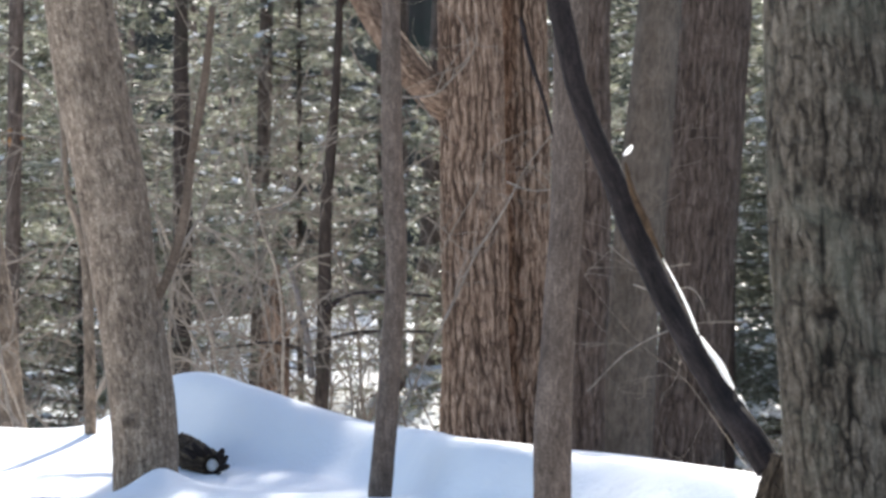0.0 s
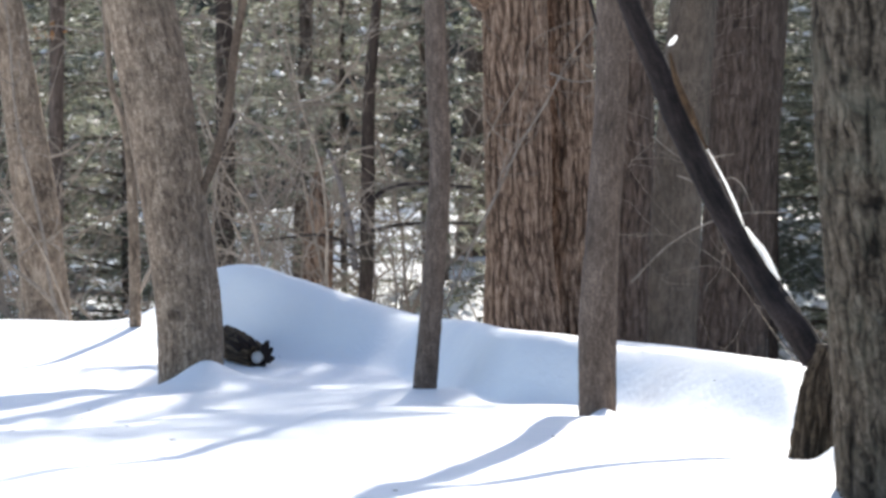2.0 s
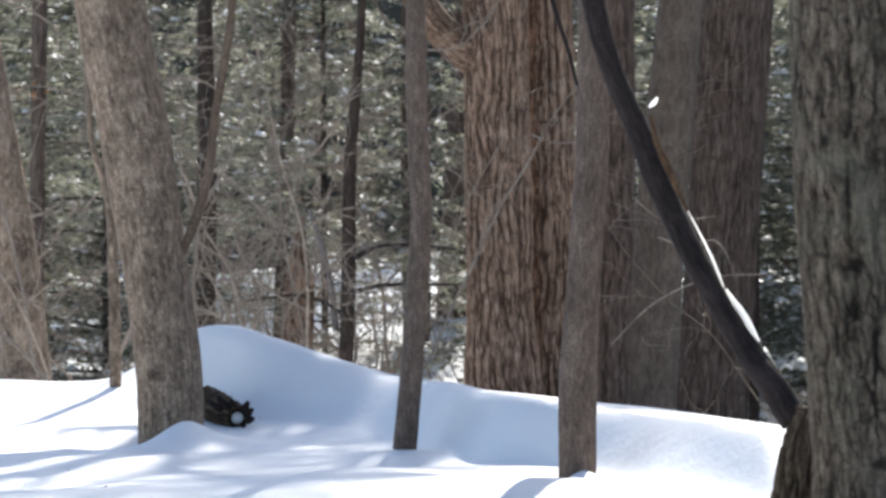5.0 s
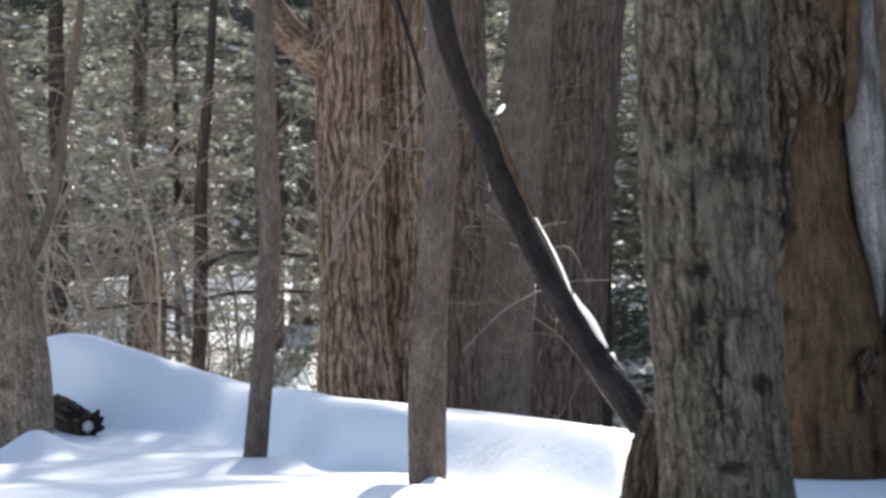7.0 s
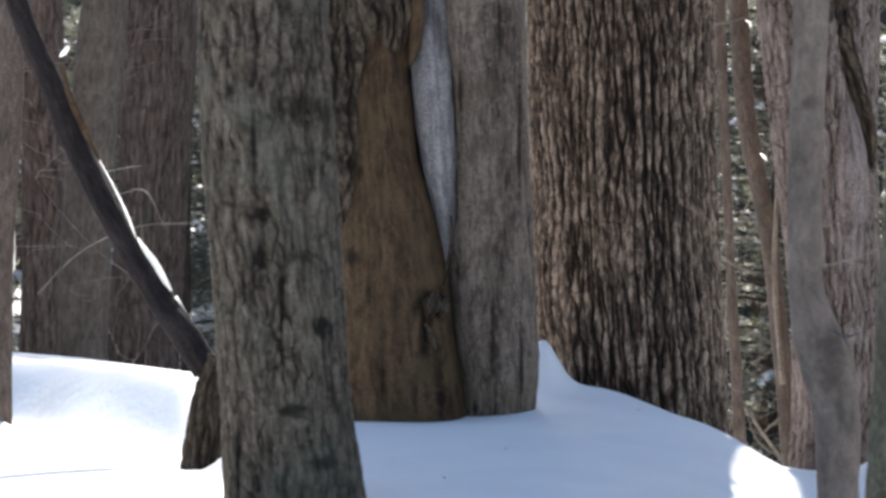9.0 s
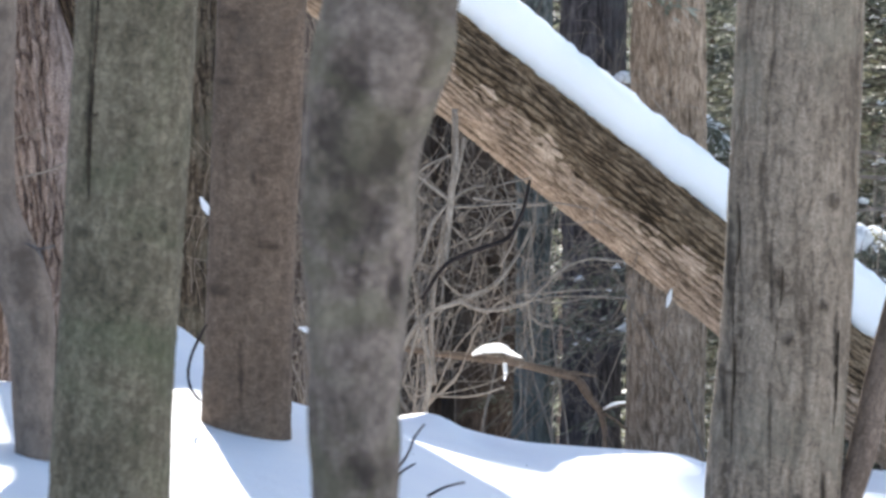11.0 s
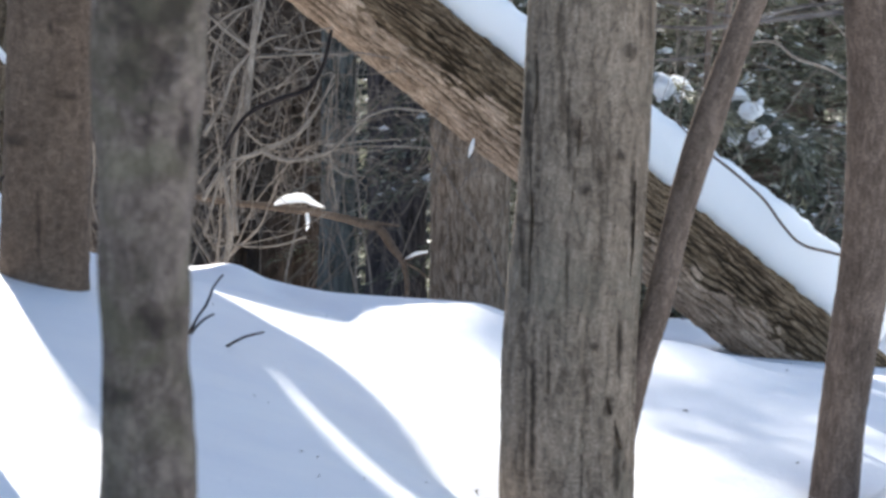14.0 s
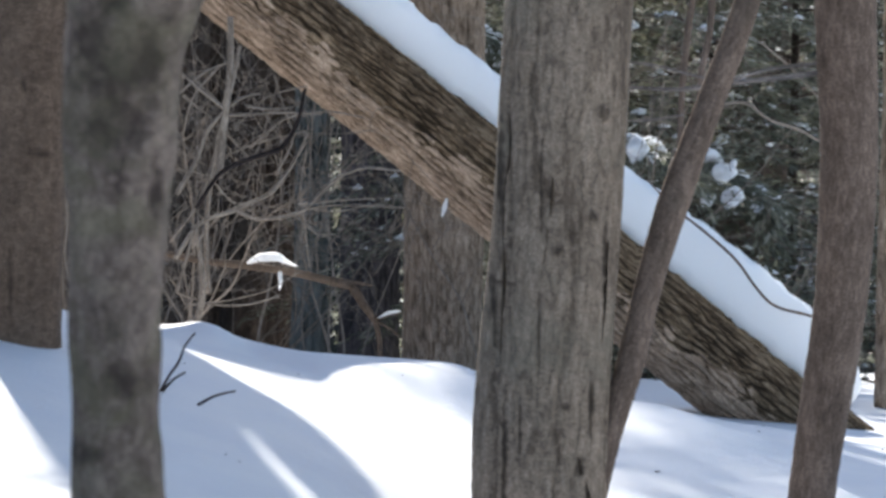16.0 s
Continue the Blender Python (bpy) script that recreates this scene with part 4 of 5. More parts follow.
# ---- the great leaning log with its load of snow ----
def fallen_log():
    t = thing("fallen_log", "thick tan log leaning across the wood under deep snow", "log")
    v, f, u = sweep([(0.9, 15.0, 2.545), (2.53, 15.0, 1.3), (3.7, 15.0, 0.4), (4.9, 15.0, -0.545), (5.3, 15.0, -0.86)], [0.2, 0.208, 0.21, 0.212, 0.215], 320, 0.01, "log", 50)
    stem = link_mesh("stem", v, f, B_RIND, t, uvs=u)
    # upper side painted darker: wet under melting snow, and shaded from the bounce below
    stem.data.materials.append(B_WET_SHADED)
    mid = np.empty(len(stem.data.polygons) * 3)
    stem.data.polygons.foreach_get("center", mid)
    cx, cy, cz = mid.reshape(-1, 3).T
    along, round_it = cx * 0.79 - cz * 0.613, cy
    edge = 0.5 * field(along / 0.3 + 20, round_it / 0.1 + 20, 31) + field(along / 0.05 + 20, round_it / 0.012 + 140, 32)
    wet = (cx - 0.9) * 0.613 + (cz - 2.54) * 0.79 > -0.02 + 0.09 * (edge - 0.75)
    stem.data.polygons.foreach_set("material_index", wet.astype(np.int32))
    # snow: a loaf that lies along the upper side
    a, b = np.array([1.4, 15.0, 2.18]), np.array([5.14, 15.0, -0.735])
    d = (b - a) / np.linalg.norm(b - a)
    up = np.array([-d[2], 0, d[0]])
    n, k = 240, 28
    s = np.linspace(0, 1, n)
    ph = np.concatenate([[-0.25], np.linspace(-0.24, math.pi + 0.24, k - 2), [math.pi + 0.25]])
    vs = []
    ln = np.linalg.norm(b - a)
    for i, q in enumerate(s):
        end = min(1, (1 - q) * ln / 0.25, q * ln / 0.2) ** 0.45
        wob = field(np.array([q * ln / 0.45]), np.array([3.0]), 21)[0] - 0.5
        seat = 0.262
        thick = np.interp(q, [0, 0.5, 0.66, 0.78, 0.95, 1], [0.11, 0.115, 0.14, 0.17, 0.195, 0.2]) + 0.025 * wob
        for p in ph:
            c, e = math.cos(p), math.sin(p)
            y = 0.125 * math.copysign(abs(c) ** 0.55, c) * (0.4 + 0.6 * end)
            h = seat + thick * end * e ** 0.5 if e > 0 else seat + 0.3 * e
            low = 0.022 * (field(np.array([q * ln / 0.05]), np.array([p * 2 + 9]), 22)[0] - 0.5)
            if p in (ph[0], ph[-1]):
                y, h = 0.35 * y, 0.15
            vs.append(a + d * ln * q + up * (h + low) + np.array([0, y, 0]))
    fs = [[i * k + j, i * k + j + 1, (i + 1) * k + j + 1, (i + 1) * k + j] for i in range(n - 1) for j in range(k - 1)]
    link_mesh("snow", vs, fs, SNOW_CAP, t, "thick smooth loaf of snow")
    v, f, u = sweep([(4.3, 14.86, 0.45), (4.418, 14.85, 0.335), (4.581, 14.83, 0.205), (4.708, 14.82, 0.09), (4.784, 14.82, -0.01), (4.861, 14.83, -0.088), (5.026, 14.85, -0.141), (5.14, 14.88, -0.17)], [0.003, 0.005, 0.006, 0.006, 0.006, 0.006, 0.006, 0.005], 8, 0.02)
    link_mesh("vine", v, f, B_BROWN, t, "thin brown vine over the snow", uvs=u)


fallen_log()

# ---- more of the wood ----
def trunk_with_shade_limb():
    """A broad trunk with an unseen second stem, added high over the log to shade the snow."""
    t = tree("dark_tree", "broad dark trunk half hidden between nearer stems", 17.2, [(1.48, 7.5, 0.28), (1.49, 2.0, 0.29), (1.49, 1.0, 0.29), (1.5, -0.6, 0.31)], B_GREY, "rill", 9, 200, 0.03, 60, 1)
    v, f, u = sweep([(1.48, 17.2, 3.5), (1.72, 17.15, 4.05), (1.96, 17.1, 4.45), (2.07, 17.1, 5.0), (2.09, 17.1, 6.0), (2.05, 17.1, 8.5)], [0.22, 0.21, 0.2, 0.2, 0.18, 0.1], 40, 0.05, "rill", 67)
    link_mesh("added_limb", v, f, B_GREY, t, uvs=u)


trunk_with_shade_limb()
# trunk added out of sight, cut short so its shadow ends on the mound
tree("dark_tree", "unseen grey trunk added to shade the snow mound", 21, [(2.82, 1.2, 0.24), (2.82, 0, 0.25), (2.82, -1.3, 0.26)], B_SHADE, "plate", 4.1, 60, 0.05, 61, 2)


# most of these trunks are added to darken the shaded gaps behind the thicket
for x, y, r, k in ((7.95, 25.4, 0.36, 72), (7.1, 24.8, 0.28, 73), (2.95, 23.6, 0.3, 68), (3.5, 24.2, 0.33, 69), (4.1, 24.8, 0.24, 70), (4.5, 25.6, 0.22, 71),
                    (3.05, 26.5, 0.3, 62), (3.75, 25.6, 0.22, 63), (2.45, 28.0, 0.3, 64), (3.4, 29.5, 0.26, 65), (4.3, 28.2, 0.3, 66)):
    g = float(height(x, y))
    tree("dark_tree", "dim brown trunk deep behind the thicket", y, [(x + 0.05, g + 4, r * 0.9), (x, g + 2, r), (x, g - 0.2, r * 1.1)], B_SHADE, "rill", 8, 70, 0.06, k, 2)


def tubes(name, paths, material, parent, seg=6, step=0.03, label="", seed=70):
    """Each path with its radii as one part."""
    for i, (p, r) in enumerate(paths):
        v, f, u = sweep(p, r, seg, step, "fine", seed + i)
        link_mesh(name, v, f, material, parent, label, uvs=u)


def shrub(x, y, seed, stems=4, tall=2.2, r=0.013, spread=0.5, twigs=7, curl=0.16, label="bare brown shrub with tangled thin twigs"):
    """A leafless shrub: stems that fork into curved twigs."""
    rng = np.random.RandomState(seed)
    t = thing("bare_shrub", label, "shrub", "shrubs in the wood")
    z = float(height(x, y)) - 0.1
    for k in range(stems):
        a = rng.rand() * 2 * np.pi
        rk = r * (0.6 + 0.6 * rng.rand())
        pts, rad = branch((x + 0.15 * math.cos(a), y + 0.15 * math.sin(a), z), (spread * math.cos(a), spread * math.sin(a), 1), tall * (0.7 + 0.5 * rng.rand()), rk, rng, 0.0, curl, 9)
        got = [sweep(pts, rad, 7, 0.05)]
        for q in range(twigs):
            i = 2 + rng.randint(7)
            d = np.array(pts[i]) - np.array(pts[i - 1])
            d = d / np.linalg.norm(d) + rng.normal(0, 0.75, 3)
            b, br = branch(pts[i], d, 0.35 + 0.6 * rng.rand(), rad[i] * 0.62, rng, 0.03, 0.3, 7)
            got.append(sweep(b, br, 5, 0.05))
            for w in range(3):
                j = 1 + rng.randint(5)
                e, er = branch(b[j], np.array(b[j]) - np.array(b[j - 1]) + rng.normal(0, 0.08, 3), 0.15 + 0.3 * rng.rand(), max(br[j] * 0.6, 0.0022), rng, 0.02, 0.3, 5)
                got.append(sweep(e, er, 4, 0.06))
        v, f, u = merge(got)
        link_mesh("stem", v, f, B_TWIG, t, uvs=u)
    return t


for x, y, seed, stems, tall in (
    (-5.7, 17.6, 1, 4, 2.4), (-6.9, 19.5, 2, 4, 2.6), (-5.0, 19.6, 3, 5, 2.9), (-4.4, 18.4, 4, 3, 2.0), (-5.6, 22.4, 5, 5, 3.2), (-7.6, 23, 6, 5, 3.2), 
    (-2.3, 20.5, 9, 4, 2.8), (0.35, 16.6, 10, 3, 2.4), (0.75, 17.6, 11, 4, 2.8), (2.5, 17.6, 13, 5, 2.2), (2.0, 16.6, 14, 5, 2.6),
    (3.6, 18.0, 16, 5, 2.6), (2.7, 18.4, 17, 5, 3.0), (5.0, 17.2, 18, 4, 2.4), (4.6, 18.6, 19, 4, 2.8), (5.8, 18.4, 20, 4, 2.6), (3.3, 20.0, 21, 5, 3.0), (-6.2, 21.0, 22, 5, 3.0), (-4.6, 22.6, 23, 5, 3.2), (-7.9, 21.0, 24, 5, 3.0), (-6.6, 23.6, 26, 6, 3.4), 
    (2.75, 16.4, 51, 4, 2.0), (2.3, 15.9, 53, 3, 1.9),
    (2.45, 19.2, 29, 6, 3.0), (3.5, 21.6, 31, 6, 3.2), (2.4, 22.0, 32, 6, 3.2), (1.1, 18.6, 34, 4, 3.0), (-6.3, 22.2, 35, 7, 3.6), (-7.2, 21.6, 36, 7, 3.6), (-8.4, 23.8, 38, 7, 3.6), (-4.9, 21.9, 39, 6, 3.6),
):
    shrub(x, y, seed, stems, tall, 0.004 if seed == 9 else 0.007 if x > 1.5 else 0.013)


def small_branches():
    """Side branches of the trees, each lying on its own."""
    t = thing("tree_branch", "slim bare branch curving up beside the leaning trunk", "branch")
    tubes("stem", [([(-3.9, 14, 2.3), (-3.943, 14, 1.941), (-3.992, 14, 1.67), (-4.018, 14, 1.466), (-4.079, 14, 1.239), (-4.14, 14, 1.1)], [0.014, 0.018, 0.019, 0.02, 0.02, 0.018])], B_BROWN, t, 12)
    t = thing("tree_branch", "thick golden-brown branch stub on the massive trunk", "branch")
    tubes("stem", [([(-4.86, 20.8, 2.75), (-4.7, 20.8, 2.5), (-4.6, 20.8, 2.36), (-4.49, 20.85, 2.2), (-4.33, 20.95, 2.06), (-4.2, 21, 1.98)], [0.07, 0.085, 0.09, 0.1, 0.12, 0.1])], B_WARM, t, 60, 0.02)
    t = thing("tree_branch", "dark curved branches of the slim hemlock", "branch")
    tubes("stem", [([(-5.09, 21, 0.8), (-5.052, 20.95, 0.84), (-4.93, 20.9, 0.915), (-4.757, 20.85, 0.939), (-4.379, 20.7, 0.922)], [0.02, 0.018, 0.016, 0.013, 0.008]),
                   ([(-5.09, 21, 0.65), (-4.828, 20.8, 0.703), (-4.381, 20.7, 0.714)], [0.013, 0.01, 0.006]),
                   ([(-5.09, 21, 0.5), (-5.3, 20.9, 0.62), (-5.7, 20.8, 0.6)], [0.012, 0.009, 0.005])], B_DARK, t, 8)
    t = thing("thin_tree", "thin reddish stem close behind the leaning trunk", "tree")
    tubes("trunk", [([(-5.06, 15.5, 2.3), (-4.992, 15.5, 1.834), (-4.97, 15.5, 1.53), (-4.906, 15.5, 1.328), (-4.876, 15.5, 0.923), (-4.871, 15.5, 0.466), (-4.87, 15.5, 0.2)], [0.012, 0.014, 0.015, 0.02, 0.025, 0.028, 0.03])], B_PALE, t, 14)
    t = thing("dead_branch", "broken reddish branch holding a cap of snow", "branch")
    tubes("stem", [([(1.9, 14.9, 0.2), (2.231, 14.9, 0.141), (2.35, 14.9, 0.114), (2.577, 14.9, 0.085), (2.818, 14.9, 0.046), (2.988, 14.9, 0.003), (3.032, 14.9, -0.01)], [0.013, 0.013, 0.014, 0.016, 0.016, 0.018, 0.016]),
                   ([(2.867, 14.9, 0.04), (3.012, 14.9, 0.013), (3.122, 14.9, -0.002)], [0.012, 0.01, 0.005]),
                   ([(3.022, 14.89, -0.006), (3.044, 14.89, -0.026), (3.083, 14.89, -0.089), (3.131, 14.89, -0.151), (3.148, 14.89, -0.216), (3.155, 14.89, -0.313), (3.16, 14.89, -0.386)], [0.015, 0.019, 0.018, 0.014, 0.012, 0.012, 0.012]),
                   ([(3.129, 14.88, -0.147), (3.183, 14.88, -0.129), (3.244, 14.88, -0.116)], [0.008, 0.008, 0.006]),
                   ([(3.142, 14.88, -0.155), (3.19, 14.88, -0.185), (3.249, 14.88, -0.23)], [0.006, 0.005, 0.004])], B_BROWN, t, 10, 0.02)
    v, f, u = sweep([(2.579, 14.88, 0.097), (2.617, 14.88, 0.115), (2.661, 14.88, 0.123), (2.709, 14.88, 0.122), (2.747, 14.88, 0.102), (2.795, 14.88, 0.082)], [0.006, 0.016, 0.02, 0.019, 0.011, 0.003], 16, 0.008, "fine", 77)
    link_mesh("snow", v, f, SNOW_CAP, t, "small cap of snow")
    v, f, u = sweep([(3.138, 14.86, -0.138), (3.182, 14.86, -0.117), (3.235, 14.86, -0.109)], [0.003, 0.008, 0.004], 10, 0.01, "fine", 78)
    link_mesh("snow", v, f, SNOW_CAP, t, "thin strip of snow")
    v, f, u = sweep([(2.715, 14.86, 0.062), (2.719, 14.86, 0.014), (2.714, 14.86, -0.014)], [0.008, 0.008, 0.002], 8, 0.01)
    link_mesh("icicle", v, f, SNOW_CAP, t, "little icicle")


small_branches()


def twin_trunk_details():
    t = thing("dead_wood", "bare grey dead wood in the cleft of the twin trunk", "dead wood")
    v, f, u = sweep([(-0.71, 12.0, 2.4), (-0.702, 11.99, 1.878), (-0.698, 11.98, 1.766), (-0.695, 11.98, 1.672), (-0.685, 11.97, 1.503), (-0.669, 11.96, 1.316), (-0.654, 11.96, 1.166), (-0.649, 11.95, 1.053), (-0.647, 11.96, 0.978)], [0.06, 0.06, 0.068, 0.075, 0.072, 0.06, 0.038, 0.018, 0.007], 70, 0.01, "crack", 90)
    link_mesh("stem", v, f, B_DEAD, t, uvs=u)
    # filler added behind the cleft to keep sunlight off the snow in front
    tubes("cleft_filler", [([(-0.7, 12.14, 2.8), (-0.7, 12.14, 1.9), (-0.68, 12.14, 1.3), (-0.66, 12.12, 0.6)], [0.12, 0.12, 0.12, 0.11])], B_GOLD, t, 30, 0.03, "dark filler blocking sun through the cleft", 95)
    for p, r, k in ((((-0.68, 11.85, 0.9), (-0.69, 11.82, 0.87), (-0.705, 11.83, 0.83)), (0.02, 0.034, 0.016), 88), (((-0.65, 11.87, 0.89), (-0.655, 11.845, 0.86), (-0.66, 11.86, 0.83)), (0.012, 0.022, 0.01), 89), (((-0.72, 11.84, 0.81), (-0.7, 11.825, 0.77), (-0.68, 11.83, 0.72)), (0.008, 0.014, 0.006), 87)):
        v, f, u = sweep(p, r, 40, 0.006, "furrow", k)
        link_mesh("knot", v, f, B_ROUGH, t, "dark rotten knot", uvs=u)
    tubes("seam", [([(-0.632, 11.9, 1.16), (-0.628, 11.89, 1.09), (-0.64, 11.87, 1.0), (-0.655, 11.84, 0.93)], [0.004, 0.006, 0.006, 0.004])], B_ROUGH, t, 10, 0.012, "dark cracked seam", 94)
    tubes("splinter", [([(-0.735, 11.9, 2.2), (-0.742, 11.89, 1.87), (-0.75, 11.89, 1.72), (-0.765, 11.9, 1.655)], [0.026, 0.024, 0.018, 0.006])], B_GOLD, t, 20, 0.012, "reddish splinter", 93)
    for x, low, r, k in ((-1.02, 1.02, 0.05, 91), (-0.965, 1.5, 0.05, 92), (-0.9, 1.7, 0.046, 94), (-0.84, 1.66, 0.04, 96), (-0.79, 1.73, 0.034, 97)):
        y = 11.875 - 0.9 * (0.11 - abs(x + 0.9)) ** 2 + 0.25 * max(0, abs(x + 0.9) - 0.06)
        v, f, u = sweep([(x, y, 2.6), (x - 0.005, y, 1.9), (x + 0.008, y, low + 0.12), (x - 0.004, y + 0.02, low)], [r, r, r * 0.95, r * 0.35], 60, 0.01, "furrow", k)
        link_mesh("bark", v, f, B_ROUGH, t, "rough dark bark beside the bared wood", uvs=u)


def split_trunk_details():
    t = thing("bare_wood", "pale pinkish bared wood on the split trunk", "dead wood")
    v, f, u = sweep([(0.79, 14.86, 1.72), (0.834, 14.84, 1.482), (0.85, 14.84, 1.251), (0.848, 14.86, 0.95), (0.829, 14.87, 0.672), (0.812, 14.88, 0.462)], [0.02, 0.06, 0.08, 0.078, 0.058, 0.03], 60, 0.012, "plate", 98)
    link_mesh("stem", v, f, B_BARE, t, uvs=u)
    v, f, u = sweep([(0.79, 14.84, 2.3), (0.8, 14.83, 1.95), (0.83, 14.81, 1.78), (0.87, 14.8, 1.63), (0.915, 14.82, 1.49), (0.945, 14.85, 1.36), (0.95, 14.87, 1.25)], [0.05, 0.045, 0.032, 0.028, 0.024, 0.018, 0.006], 30, 0.012, "furrow", 99)
    link_mesh("cleft", v, f, B_ROUGH, t, "dark rotten seam", uvs=u)


split_trunk_details()


twin_trunk_details()


def hollow_log_end():
    t = thing("hollow_log", "dark rotten log end with a snow-filled hole under the mound", "log")
    tip = np.array((-4.027, 14.450, 0.425))
    v, f, u = sweep([tip + (-0.22, 0.25, 0.06), tip + (-0.1, 0.12, 0.015), tip], [0.06, 0.068, 0.05], 60, 0.012, "furrow", 95)
    link_mesh("stem", v, f, B_ROUGH, t, uvs=u)
    v, f, u = sweep([tip + (0.0, 0.02, -0.008), tip + (0.004, -0.012, -0.006), tip + (0.006, -0.022, -0.008)], [0.02, 0.022, 0.008], 16, 0.01, "fine", 96)
    link_mesh("snow", v, f, SNOW_CAP, t, "plug of snow in the hole")
    for dx, dz in ((-0.05, 0.05), (-0.02, 0.06), (0.045, 0.05), (0.06, 0.02), (0.065, -0.02), (0.03, -0.05), (-0.02, -0.055), (-0.1, 0.05), (-0.07, 0.07)):
        v, f, u = sweep([tip + (dx * 0.7, 0.01, dz * 0.6), tip + (dx * 1.15, -0.01, dz + 0.012)], [0.02, 0.008], 8, 0.012, "fine", 97)
        link_mesh("splinter", v, f, B_DARK, t, uvs=u)


hollow_log_end()


def fallen_twigs():
    for label, pts in (
        ("dark forked twig standing in the snow bank", [(1.611, 10.6, 0.121), (1.649, 10.6, 0.197), (1.678, 10.6, 0.238), (1.692, 10.6, 0.281), (1.725, 10.6, 0.322)]),
        ("side shoot of the dark forked twig", [(1.621, 10.6, 0.138), (1.666, 10.6, 0.188), (1.697, 10.6, 0.204)]),
        ("short dark twig lying on the snow", [(1.726, 10.55, 0.111), (1.777, 10.55, 0.138), (1.84, 10.55, 0.152)]),
        ("thin dark twig lying on the snow", [(-1.95, 13.0, 0.42), (-1.88, 12.8, 0.41), (-1.8, 12.5, 0.4)]),
    ):
        t = thing("twig", label, "twig")
        tubes("stem", [(pts, list(np.linspace(0.005, 0.003, len(pts))))], B_DARK, t, 6)


fallen_twigs()


